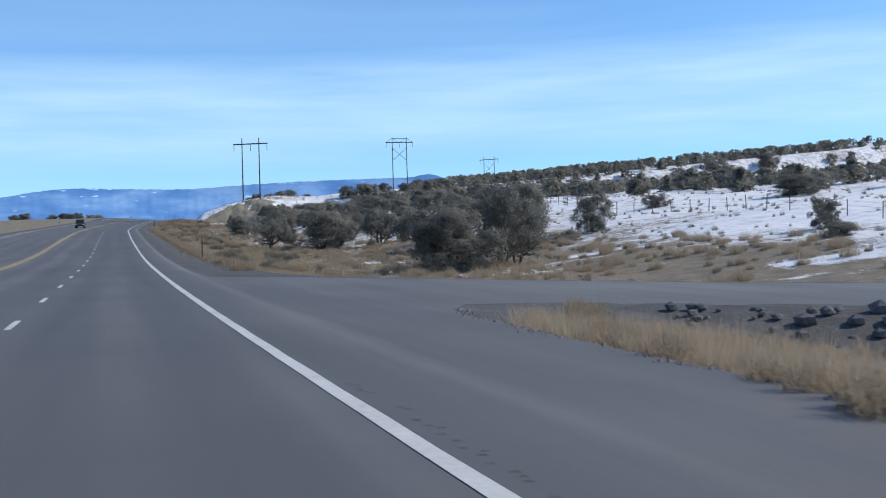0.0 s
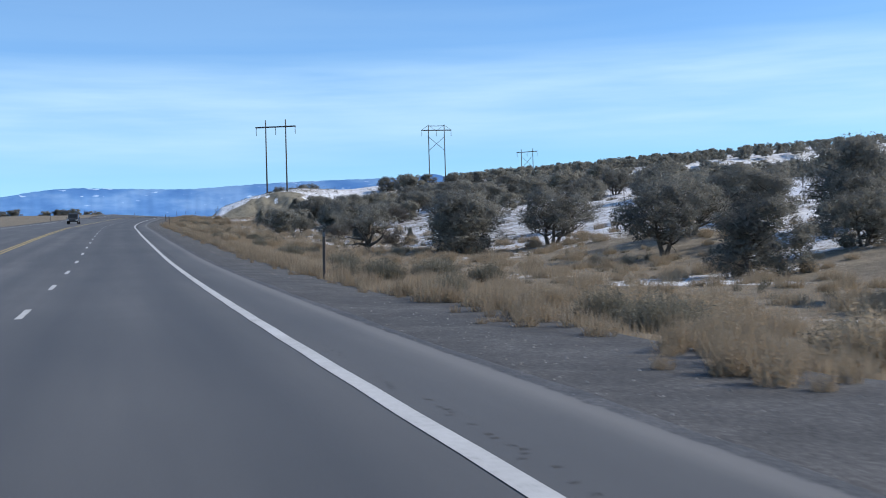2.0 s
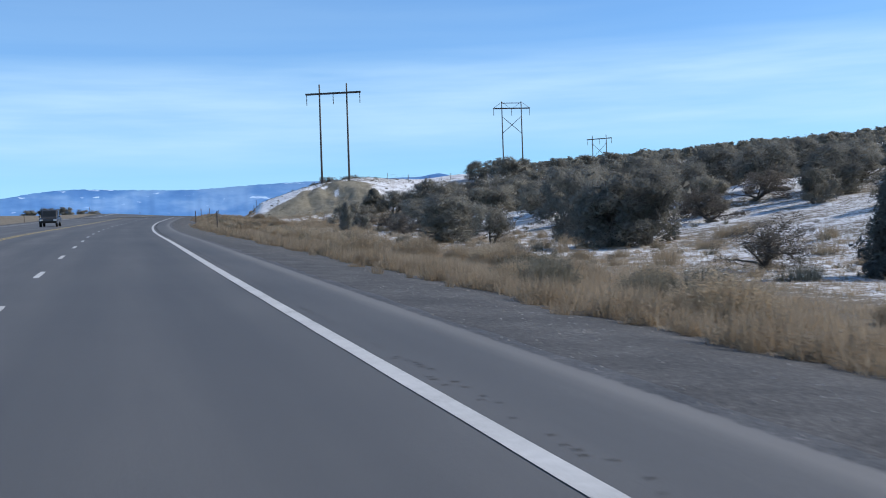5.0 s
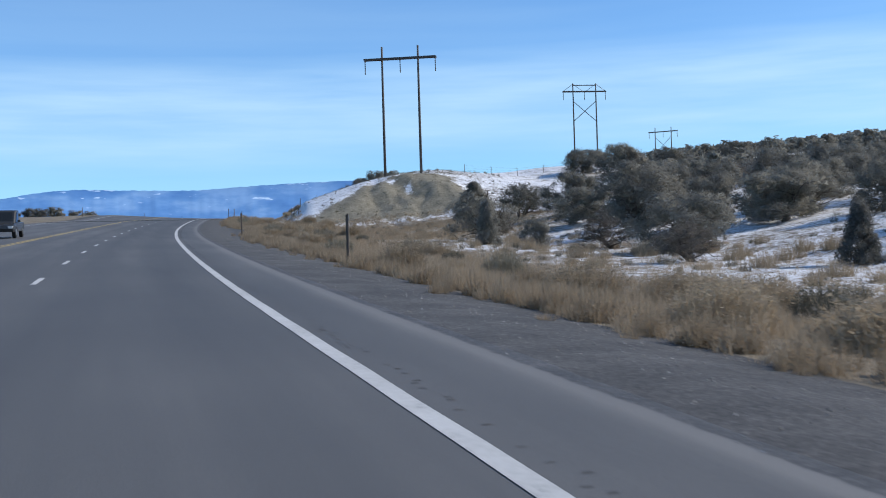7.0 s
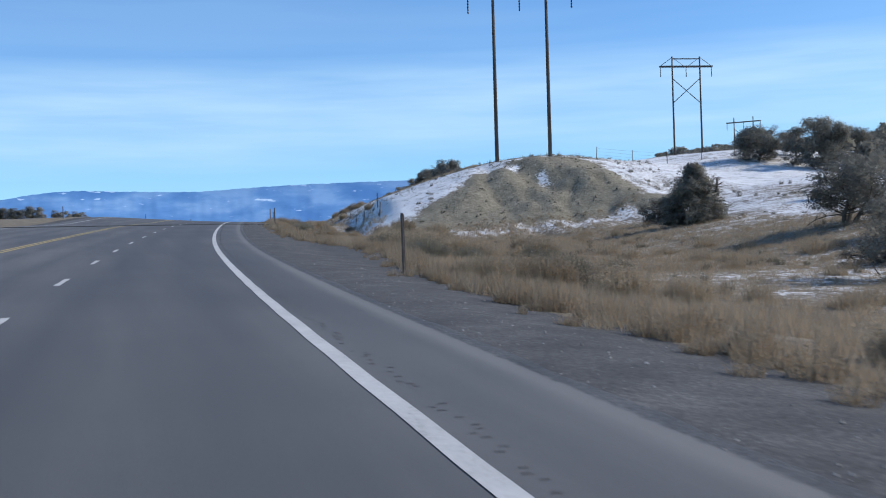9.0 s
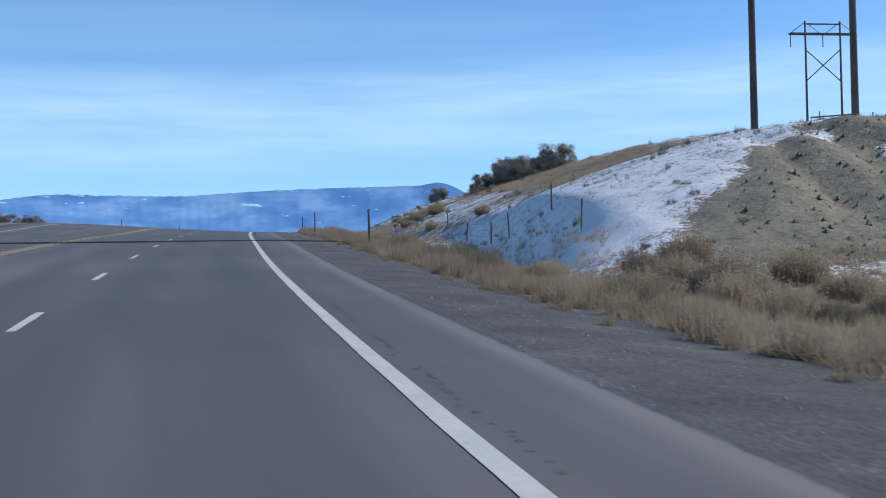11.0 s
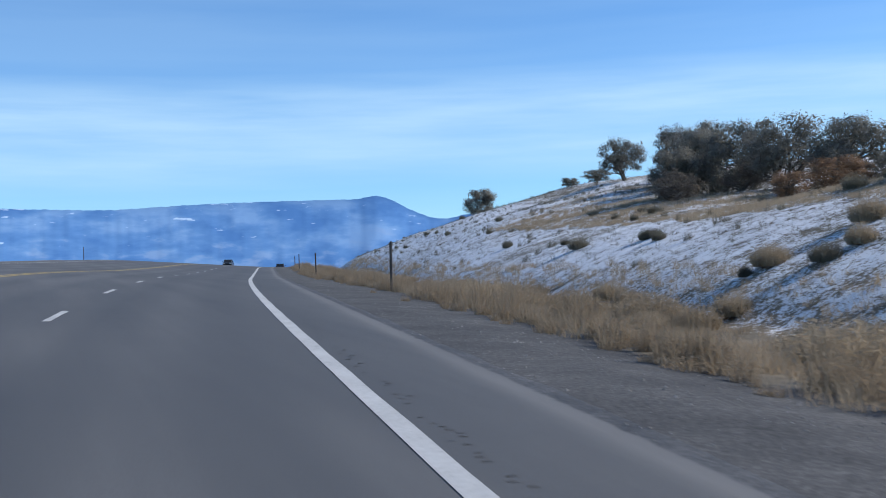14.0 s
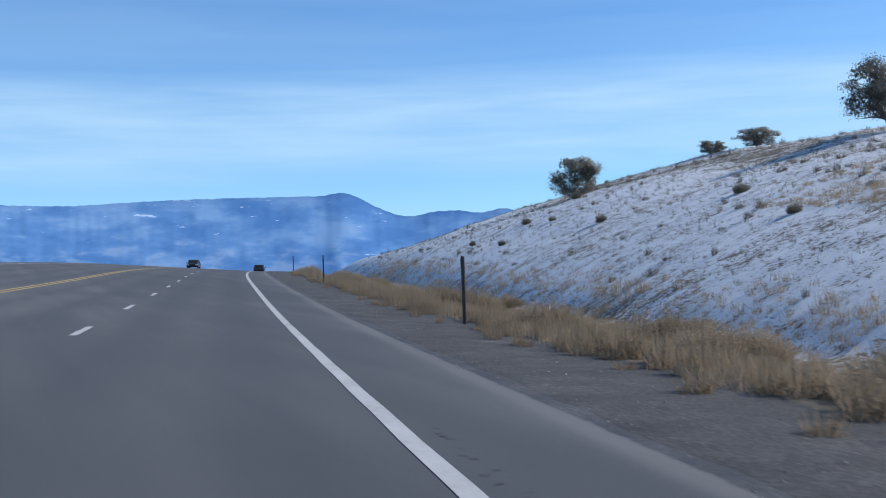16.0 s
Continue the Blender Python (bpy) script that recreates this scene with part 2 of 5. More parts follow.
MAT = {
    "asphalt": make_asphalt(),
    "ground": make_ground(),
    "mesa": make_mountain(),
    "white": speckled("worn_white_paint", [(0.30, (0.18, 0.18, 0.18)), (0.42, (0.42, 0.42, 0.41)), (0.7, (0.56, 0.56, 0.55))], 14.0, 0.7, 0.15),
    "yellow": speckled("worn_yellow_paint", [(0.28, (0.26, 0.21, 0.10)), (0.5, (0.46, 0.34, 0.12)), (0.7, (0.55, 0.42, 0.16))], 10.0, 0.7, 0.15),
    "pole": speckled("weathered_pole_wood", [(0.3, (0.045, 0.041, 0.038)), (0.5, (0.085, 0.075, 0.067)), (0.7, (0.14, 0.122, 0.108))], 6.0, 0.9, 0.3),
    "steel": speckled("galvanised_steel", [(0.3, (0.10, 0.105, 0.11)), (0.6, (0.22, 0.23, 0.24))], 9.0, 0.5, 0.1, 0.6),
    "insulator": speckled("brown_porcelain", [(0.3, (0.03, 0.022, 0.018)), (0.6, (0.07, 0.05, 0.04))], 9.0, 0.7, 0.05),
    "post": speckled("rusty_marker_steel", [(0.3, (0.055, 0.047, 0.042)), (0.5, (0.11, 0.09, 0.078)), (0.7, (0.18, 0.145, 0.125))], 12.0, 0.8, 0.3, vary=0.5),
    "bark": speckled("grey_shreddy_bark", [(0.3, (0.05, 0.042, 0.036)), (0.5, (0.115, 0.10, 0.085)), (0.7, (0.19, 0.165, 0.145))], 9.0, 0.95, 0.6),
    "juniper": make_leaf("juniper_sprays", (0.140, 0.141, 0.130), (0.295, 0.286, 0.246)),
    "pinyon": make_leaf("pinyon_needles", (0.128, 0.132, 0.126), (0.268, 0.265, 0.236)),
    "russet": make_leaf("russet_winter_leaves", (0.17, 0.115, 0.08), (0.34, 0.235, 0.165)),
    "twig": make_leaf("bare_grey_twigs", (0.10, 0.092, 0.084), (0.24, 0.215, 0.19)),
    "sage": make_leaf("winter_brush", (0.245, 0.198, 0.142), (0.48, 0.395, 0.285)),
    "sage_grey": make_leaf("grey_sage_twigs", (0.12, 0.112, 0.088), (0.27, 0.25, 0.195)),
    "straw": make_leaf("dry_grass_blades", (0.255, 0.200, 0.140), (0.50, 0.405, 0.290)),
    "car_dark": speckled("dark_blue_grey_car_paint", [(0.3, (0.018, 0.022, 0.030)), (0.7, (0.03, 0.035, 0.045))], 3.0, 0.25, 0.0),
    "car_grey": speckled("charcoal_car_paint", [(0.3, (0.03, 0.032, 0.036)), (0.7, (0.05, 0.052, 0.056))], 3.0, 0.25, 0.0),
    "car_glass": speckled("dark_car_glass", [(0.3, (0.012, 0.014, 0.016)), (0.7, (0.022, 0.025, 0.028))], 2.0, 0.06, 0.0),
    "tyre": speckled("black_tyre", [(0.3, (0.010, 0.010, 0.010)), (0.7, (0.025, 0.025, 0.025))], 30.0, 0.85, 0.2),
    "tail_red": speckled("red_lamp_plastic", [(0.3, (0.16, 0.01, 0.008)), (0.7, (0.26, 0.02, 0.015))], 8.0, 0.2, 0.0),
    "lamp_clear": speckled("clear_lamp_plastic", [(0.3, (0.45, 0.46, 0.47)), (0.7, (0.6, 0.6, 0.6))], 8.0, 0.15, 0.0),
    "pale_wood": speckled("weathered_lath", [(0.3, (0.36, 0.34, 0.30)), (0.7, (0.52, 0.50, 0.45))], 14.0, 0.9, 0.2),
    "wire": speckled("dull_fence_wire", [(0.3, (0.08, 0.07, 0.065)), (0.7, (0.14, 0.13, 0.12))], 20.0, 0.6, 0.1, 0.5),
    "stone": speckled("dark_grey_rubble", [(0.3, (0.05, 0.052, 0.056)), (0.5, (0.10, 0.10, 0.105)), (0.7, (0.19, 0.185, 0.18))], 5.0, 0.95, 0.6),
    "pebble": speckled("mixed_gravel_stones", [(0.34, (0.085, 0.085, 0.086)), (0.5, (0.16, 0.157, 0.154)), (0.64, (0.38, 0.37, 0.36))], 3.0, 0.95, 0.2, coarse=1.1),
    "clod": speckled("dry_earth_clods", [(0.3, (0.06, 0.054, 0.043)), (0.5, (0.12, 0.108, 0.084)), (0.7, (0.22, 0.20, 0.155))], 4.0, 0.95, 0.4),
    "groove": speckled("worn_groove_asphalt", [(0.3, (0.062, 0.063, 0.065)), (0.7, (0.088, 0.088, 0.088))], 20.0, 0.9, 0.3),
    "rubber": speckled("black_rubber_tube", [(0.3, (0.02, 0.02, 0.02)), (0.6, (0.045, 0.045, 0.045))], 20.0, 0.6, 0.1),
}


# ---- small builders ----
def mesh_of(name, verts, faces, mat, smooth=False):
    me = bpy.data.meshes.new(name)
    me.from_pydata(verts.tolist() if isinstance(verts, np.ndarray) else [tuple(p) for p in verts], [], faces.tolist() if isinstance(faces, np.ndarray) else faces)
    me.materials.append(mat)
    if smooth:
        me.polygons.foreach_set("use_smooth", np.ones(len(me.polygons), bool))
    me.update()
    return me


def part(name, me, parent=None, at=None, label=""):
    """One mesh object, under a thing where one is given."""
    ob = new(name, me)
    if parent is not None:
        ob.parent = parent
    if at is not None:
        ob.matrix_basis = at
    return tagged(ob, label)


def empty(name, at):
    ob = new(name)
    ob.empty_display_size = 0.3
    ob.matrix_basis = at
    return ob


def spot(y, v, sink=0.0):
    """World place of the land at y along the road and v right of its edge line."""
    return Vector((float(edge_x(y) + v), float(y), float(ground_z(y, v)) - sink))


def tube(points, radii, sides=8):
    """Verts and faces of a tapering tube along points."""
    verts, faces = [], []
    pts = [Vector(p) for p in points]
    for i, p in enumerate(pts):
        way = (pts[min(i + 1, len(pts) - 1)] - pts[max(i - 1, 0)]).normalized()
        side = way.cross(Vector((0.31, 0.95, 0.05))).normalized()
        over = way.cross(side)
        for k in range(sides):
            a = 2*math.pi*k/sides
            verts.append(p + (side*math.cos(a) + over*math.sin(a))*radii[i])
    for i in range(len(pts) - 1):
        for k in range(sides):
            a, b = i*sides + k, i*sides + (k + 1) % sides
            faces.append((a, b, b + sides, a + sides))
    faces.append(tuple(range(sides))[::-1])
    faces.append(tuple((len(pts) - 1)*sides + k for k in range(sides)))
    return verts, faces


def joined(pieces):
    """Several (verts, faces) as one."""
    verts, faces = [], []
    for v, f in pieces:
        faces += [tuple(i + len(verts) for i in q) for q in f]
        verts += list(v)
    return verts, faces


def box(x0, x1, y0, y1, z0, z1, chamfer=0.0):
    """A box with its upright edges chamfered."""
    c = min(chamfer, (x1 - x0)/3, (y1 - y0)/3)
    ring = [(x0 + c, y0), (x1 - c, y0), (x1, y0 + c), (x1, y1 - c), (x1 - c, y1), (x0 + c, y1), (x0, y1 - c), (x0, y0 + c)] if c else [(x0, y0), (x1, y0), (x1, y1), (x0, y1)]
    k = len(ring)
    verts = [(x, y, z0) for x, y in ring] + [(x, y, z1) for x, y in ring]
    faces = [tuple(range(k))[::-1], tuple(range(k, 2*k))] + [(i, (i + 1) % k, k + (i + 1) % k, k + i) for i in range(k)]
    return verts, faces


# ---- alignment of the road and lie of the land ----
# y runs along the road, v is the distance to the right of its white edge line
NODE_Y = [-400, -100, 0, 27, 54, 81, 108, 135, 162, 189, 216, 243, 270, 297, 323, 350, 377, 404, 430, 457, 484, 520, 560, 600, 640, 700, 900]
EDGE_X = [2.0, 2.1, 2.12, 2.21, 2.38, 2.58, 2.77, 2.92, 3.08, 3.36, 3.67, 4.44, 5.58, 7.23, 9.47, 12.35, 15.55, 19.28, 23.62, 28.7, 33.95, 41.1, 50.0, 60.0, 71.0, 89.0, 157.0]
ROAD_Z = [-4.0, -1.4, 0.0, 0.58, 1.28, 2.13, 3.23, 4.62, 6.05, 7.46, 8.82, 10.17, 11.54, 13.0, 14.52, 16.13, 17.54, 18.78, 19.58, 20.19, 20.95, 22.06, 22.98, 23.55, 23.65, 22.7, 13.0]


def smooth_curve(x, xs, vs):
    """Values at x of a smooth curve through the nodes."""
    x, xs, vs = np.asarray(x, float), np.asarray(xs, float), np.asarray(vs, float)
    slope = np.gradient(vs, xs)
    i = np.clip(np.searchsorted(xs, x) - 1, 0, len(xs) - 2)
    h = xs[i + 1] - xs[i]
    k = np.clip((x - xs[i]) / h, 0, 1)
    out = (2*k**3 - 3*k**2 + 1)*vs[i] + (k**3 - 2*k**2 + k)*h*slope[i] + (3*k**2 - 2*k**3)*vs[i + 1] + (k**3 - k**2)*h*slope[i + 1]
    return out + np.minimum(x - xs[0], 0)*slope[0] + np.maximum(x - xs[-1], 0)*slope[-1]


def step(a, b, x):
    k = np.clip((np.asarray(x, float) - a) / (b - a), 0, 1)
    return k*k*(3 - 2*k)


def edge_x(y):
    return smooth_curve(y, NODE_Y, EDGE_X)


def bank(y):
    """Cross fall of the road: its outer side is raised in the bend."""
    return 0.065*step(372, 425, y)


def road_z(y, v=0.0):
    z = smooth_curve(y, NODE_Y, ROAD_Z)
    z = np.maximum(z, -60 + 0*z)
    return z - bank(y)*(np.clip(v, -22, 0.0) + 1.5)


def sealed(y):
    """Where the pale worn rim of the sealed shoulder runs; beyond it lies gravel."""
    return 1.55 + 0.12*step(395, 440, y)


def lumps(y, v, size, seed):
    """Cheap smooth noise between -1 and 1."""
    a = np.sin(y/size*1.7 + seed) * np.cos(v/size*1.3 - seed*1.7)
    b = np.sin((y*0.6 + v*0.8)/size*2.9 + seed*2.3)
    c = np.cos((y*0.8 - v*0.6)/size*4.7 + seed*0.7)
    return 0.5*a + 0.3*b + 0.2*c


def side_road_near(v):
    """Where along the road the paved mouth of the side road begins."""
    return np.interp(v, [4.4, 4.75, 4.95, 5.1, 5.4, 6.5, 8.0, 10, 12.2, 20, 62], [-30, 8.5, 15, 21, 25.5, 28, 28, 27.2, 25.5, 21, 6])


def side_road_far(v):
    return np.interp(v, [5.3, 5.6, 6.2, 7.9, 10, 12.6, 16.2, 20.7, 62], [82, 64, 57.5, 53.5, 50.5, 47, 43.0, 38.5, 20])


def side_road(y, v):
    """How far a place belongs to the side road: 1 on it, falling to 0 down its banks."""
    v = np.asarray(v, float)
    near = side_road_near(v)
    return step(-4.5, 0, y - near)*(1 - step(0, 3.0, y - side_road_far(v)))*(v > 0)


def widen(y):
    """A place where the gravel shoulder is wider."""
    return 2.0*np.exp(-((np.asarray(y, float) - 292)/14)**2)


def ground_z(y, v):
    """Height of the land beside and under the road."""
    y, v = np.asarray(y, float), np.asarray(v, float)
    z0 = road_z(y, v)
    # verge and shallow ditch, then the wooded hillside
    verge = -0.12 + 0.113*step(-0.21, 0.09, v - sealed(y)) - 0.020*np.clip(v, 0, 3) - (0.10 - 0.06*step(385, 415, y))*np.clip(v - 3, 0, 1.4)
    ditch = verge - 0.06*step(4.2, 5.0, v - widen(y)) - 0.75*step(4.6, 12, v - widen(y))
    hill = 0.115*np.clip(v - 25, 0, 35) + 0.066*(1 - 0.5*step(170, 280, y))*np.clip(v - 60, 0, 190) + 0.9*step(20, 45, v)
    low = ditch + hill*(0.75 + 0.25*step(40, 160, y))
    low = low + step(14, 40, v)*(0.5*lumps(y, v, 16, 1.0) + 0.15*lumps(y, v, 4, 2.0)) + step(60, 160, v)*2.0*lumps(y, v, 60, 3.0)
    low = low - 0.6*step(9, 14, v)*(1 - step(26, 36, v))*np.exp(-((y - 13)/11)**2)
    k = side_road(y, v)*(1 - step(34, 60, v))
    low = low*(1 - k) + k*(-0.10 - 0.012*v)
    # the cutting: an earth slope close to the road
    foot = 11.5 + 2.5*np.exp(-((y - 366)/11)**2)
    rise = (0.37 + 0.13*step(445, 520, y))*np.maximum(v - foot, 0)
    rise = rise + 1.2*step(0, 2.2, v - foot)*np.exp(-((y - 356)/15)**2)
    brow = 8.6 + 2.2*step(445, 520, y) - 3.0*np.exp(-((y - 348)/14)**2) - 4.0*np.exp(-((y - 426)/27)**2)
    rise = brow*(1 - np.exp(-(rise/brow)**1.0*1.25)) * 1.18
    cut = verge - 0.55*step(4.8, 8, v)*(1 - step(9, 13, v)) - 0.25*step(8, 12, v) + rise + 0.085*np.maximum(v - 40, 0)
    cut = cut + step(12, 24, v)*(0.25*lumps(y, v, 9, 4.0) + 0.1*lumps(y, v, 2.5, 5.0))
    cut = cut - (2.9*step(34, 52, v) + 2.6*step(55, 85, v))*(1 - 0.5*step(400, 450, y))
    cut = cut - 0.85*np.exp(-((y - 527)/20)**2)*step(15, 27, v)*(1 - step(34, 46, v))
    cut = cut - 4.0*step(528, 582, y)*step(14, 26, v) - 3.9*bank(y)*step(7, 13, v)
    cut = cut - 0.38*step(465, 500, y)*step(13, 18, v)*(1 - step(31, 36, v)) + 0.7*step(34, 43, v)*step(440, 480, y)
    cut = cut + 0.6*np.exp(-((y - 386)/22)**2)*step(21, 29, v)
    cut = cut - 1.0*np.exp(-((y - 352)/15)**2)*step(7.5, 10.5, v)*(1 - step(13.2, 15.2, v))
    wide = step(326, 346, y - 0.12*np.maximum(v - 24, 0) - 0.5*np.clip(v - 33, 0, 8) - 1.6*lumps(y, v, 5, 7.0)*step(14, 22, v))
    z = low*(1 - wide) + cut*wide
    # the cut nose of the hill under the first pylon
    z = z + 1.1*np.exp(-((y - 350)/9)**2 - ((v - 28)/8)**2)
    face = np.exp(-((y - 338)/9)**2 - ((v - 29)/9)**2)
    rill = 1 - np.abs(np.sin(v*0.23 + 0.03*y + 0.5*lumps(y, v, 7, 2.0)))
    small = 1 - np.abs(np.sin(v*0.95 - 0.12*y + 1.3*lumps(y, v, 3.1, 5.0)))
    rough = 0.16*np.abs(lumps(y, v, 1.9, 3.0)) + 0.10*lumps(y, v, 0.8, 8.0)
    z = z - face*(0.9*rill**4 + 0.42*small**2 - rough)
    gully = np.exp(-((v - 27.4 - 0.35*(342 - y))/1.5)**2)
    z = z - 0.9*gully*np.exp(-((y - 341)/5)**2)
    z = z + 0.8*np.exp(-((y - 331.5)/2.6)**2 - ((v - 36)/3.5)**2)
    # land on the far side of the road
    left = -0.12 - 0.012*np.clip(-v - 20, 0, 60) - 0.06*np.maximum(-v - 80, 0) + 0.3*step(24, 40, -v)*lumps(y, v, 14, 6.0)
    left = np.maximum(left, -14)
    z = np.where(v < 0, left, z)
    return z0 + z


# ---- ground: one sheet to the horizon ----
def sheet(ys, vs, height, lift=0.0):
    yy, vv = np.meshgrid(ys, vs, indexing="ij")
    zz = height(yy, vv) + lift
    xx = edge_x(yy) + vv
    verts = np.stack([xx, yy, zz], -1).reshape(-1, 3)
    i = np.arange((len(ys) - 1)*(len(vs) - 1))
    a = i // (len(vs) - 1)*len(vs) + i % (len(vs) - 1)
    return verts, np.stack([a, a + 1, a + 1 + len(vs), a + len(vs)], -1), yy, vv


def attribute(me, key, values):
    me.attributes.new(key, "FLOAT", "POINT").data.foreach_set("value", np.asarray(values, np.float32).ravel())


ys = np.concatenate([np.arange(-400, -60, 20), np.arange(-60, 322, 1.6), np.arange(322, 352, 0.5), np.arange(352, 660, 1.6), np.arange(660, 900, 8), np.geomspace(900, 4600, 24)])
vs = np.concatenate([-np.geomspace(4200, 60, 22), np.arange(-56, -20, 3), np.linspace(-20.2, 1.0, 8), np.arange(1.6, 16, 0.4), np.arange(16, 40, 0.5), np.arange(40, 51, 0.9), np.geomspace(52, 260, 48), np.geomspace(270, 4200, 22)])


def far_land(y, v):
    """The land, sinking to the valley beyond the crest and far from the road."""
    y, v = np.asarray(y, float), np.asarray(v, float)
    z = ground_z(np.minimum(y, 900), v)
    return z - 0.055*np.maximum(y - 640, 0)*step(640, 800, y)*0.6 - 40*step(300, 1500, np.abs(v)) - 60*step(720, 1700, y)


verts, faces, yy, vv = sheet(ys, vs, far_land)
me = mesh_of("ground", verts, faces, MAT["ground"], True)
wide = step(326, 346, yy - 0.12*np.maximum(vv - 24, 0))
near_end = 1 - step(105, 160, yy)
snow = step(11 + 20*near_end, 20 + 20*near_end, vv + 4*lumps(yy, vv, 6, 3.0)*near_end)*(0.55 + 0.14*lumps(yy, vv, 9, 2.0) + 0.17*step(30, 70, vv) + 0.14*step(36, 46, vv)*(1 - step(110, 170, yy)))*(1 - wide)
snow = snow + wide*step(9, 13, vv)*(0.67 + 0.10*lumps(yy, vv, 8, 2.6) - 0.05*step(26, 40, vv) + 0.07*step(440, 480, yy)) + wide*0.12*step(38, 46, vv)*(1 - step(400, 430, yy))
# tan grass keeps the brow of the cutting bare
brow_line = 24 + 9*step(400, 470, yy)
snow = snow - wide*0.40*np.exp(-((vv - brow_line)/4.8)**2)*step(358, 376, yy)*(0.75 + 0.5*lumps(yy, vv, 11, 6.0)) - wide*0.09*(1 - step(395, 430, yy))*step(350, 360, yy)
# bare earth of the cut nose, with snow in its gully and at its foot
side = vv - 16.2 - 0.95*(yy - 336.6) + 1.4*lumps(yy, vv, 3, 2.0)
nose = step(-1.2, 1.2, side)*step(330.5, 332.6, yy + 0.9*lumps(yy, vv, 2.5, 1.0))*(1 - step(345.5, 348, yy + 1.2*lumps(yy, vv, 3, 4.0)))*(1 - step(34.0, 36.0, vv + lumps(yy, vv, 3, 9.0)))
nose = np.maximum(nose, step(0.35, 0.7, np.exp(-((yy - 331.5)/2.2)**2 - ((vv - 36)/3.2)**2)))
drift = np.exp(-((vv - 26.3)/0.8)**2 - ((yy - 344.5)/1.6)**2) + np.exp(-((vv - 28.3)/0.6)**2 - ((yy - 341.3)/2.2)**2)
snow = snow*(1 - 0.62*step(280, 292, yy)*(1 - step(327, 332, yy))*(1 - step(30, 38, vv)))
snow = snow*(1 - 0.9*nose) + 0.75*drift*nose
snow = snow + 0.16*step(326, 329, yy)*(1 - step(331, 332.5, yy))*step(24, 27, vv)*(1 - step(40, 44, vv)) + 0.55*np.exp(-((yy - 350)/15)**2 - ((vv - 12.6)/2.6)**2)
snow = snow + 0.14*np.clip(-side/4, 0, 1)*np.exp(-((yy - 344)/9)**2 - ((vv - 20)/6)**2)
snow = snow*(1 - step(0.4, 0.8, side_road(yy, vv))*(1 - step(58, 72, vv)))
bank_near = np.exp(-((yy - 14)/15)**2)*step(11.5, 14, vv)*(1 - step(30, 44, vv))
snow = snow + 0.45*bank_near*step(15, 18, vv)*(1 - step(16, 19, yy))
beyond = yy - side_road_far(vv)
patch = step(0.16, 0.42, lumps(yy, vv, 8, 8.0) + 0.35*lumps(yy, vv, 2.4, 4.0))
snow = snow + 0.62*patch*step(0.6, 2.5, beyond)*(1 - step(100, 150, yy))*step(11, 15, vv)*(1 - step(32, 44, vv))
attribute(me, "snow", np.where(vv < 4, 0, snow))
banks = side_road(yy, vv)*(1 - step(40, 70, vv))
apron = step(-2, 0, beyond)*(1 - step(4, 9, beyond + 2*lumps(yy, vv, 5, 1.0)))*step(9, 14, vv)*(1 - step(60, 70, vv))
attribute(me, "gravel", np.maximum.reduce([(1 - step(4.3, 5.1, vv - widen(yy) + 0.5*lumps(yy, vv, 2.2, 1.0)))*(vv > -22), step(0.02, 0.3, banks), 0.9*step(0.3, 0.6, bank_near), 0.8*apron]))
attribute(me, "bare", nose)
ground = tagged(part("ground", me), "tan winter range with dry grass and patchy old snow", "ground", kind="structure")

# ---- road ----
road_ys = np.concatenate([np.arange(-120, -10, 2.0), np.arange(-10, 480, 0.8), np.arange(480, 640, 2.0), np.arange(640, 880, 12)])
road_vs = np.concatenate([np.arange(-19.8, -0.3, 0.45), np.linspace(-0.2, 1.8, 17)])
verts, faces, yy, vv = sheet(road_ys, road_vs, road_z)
rim = vv > 1.75
vv = np.where(vv > 0.2, 0.2 + (vv - 0.2)*(sealed(yy) + 0.14)/1.6, vv)
verts[:, 0] = (edge_x(yy) + vv + np.where(rim, 0.05*lumps(yy, yy*0, 3.1, 4.0) + 0.05*lumps(yy, yy*0, 0.9, 2.0), 0)).ravel()
verts[:, 2] = (road_z(yy, vv) - 0.02*np.maximum(vv, 0) + np.where(vv < -19.7, -0.12, np.where(rim, -0.004, 0.0))).ravel()
me = mesh_of("road", verts, faces, MAT["asphalt"], True)
wear = 0.50 + 0.0*vv
for middle in (-2.05, -6.3, -10.7, -14.9):
    for track in (-0.95, 0.95):
        wear = wear - 0.32*np.exp(-((vv - middle - track)/0.42)**2)
rim_at = vv - sealed(yy)
wear = wear + 0.22*step(4.2, 6.5, -vv)
wear = np.where(vv > 0.1, 0.46 + 0.10*step(0.4, 1.2, vv), wear) + 0.78*(0.3 + 0.7*step(50, 62, yy))*np.exp(-(rim_at/0.20)**2)
attribute(me, "wear", wear)
attribute(me, "shed", 0.9*step(-0.12, 0.34, rim_at)*step(53, 61, yy))
road = tagged(part("road", me), "grey worn asphalt highway with sealed shoulder", "road", kind="structure")


def stripe(name, y0, y1, v, width, mat, pieces, parent, lift=0.006):
    """A painted stripe with softly worn ends that follows the road."""
    yl = np.linspace(y0, y1, pieces + 1)
    verts, faces = [], []
    for y in yl:
        for k in (-0.5, 0.5):
            w = v + k*(width + 0.012*math.sin(y*5.1 + 40*k + v) + 0.010*math.sin(y*13.7 - 25*k))
            verts.append((float(edge_x(y) + w), float(y), float(road_z(y, w) - 0.02*max(w, 0)) + lift))
    faces = [(2*i, 2*i + 1, 2*i + 3, 2*i + 2) for i in range(pieces)]
    return part(name, mesh_of(name, verts, faces, mat), parent)


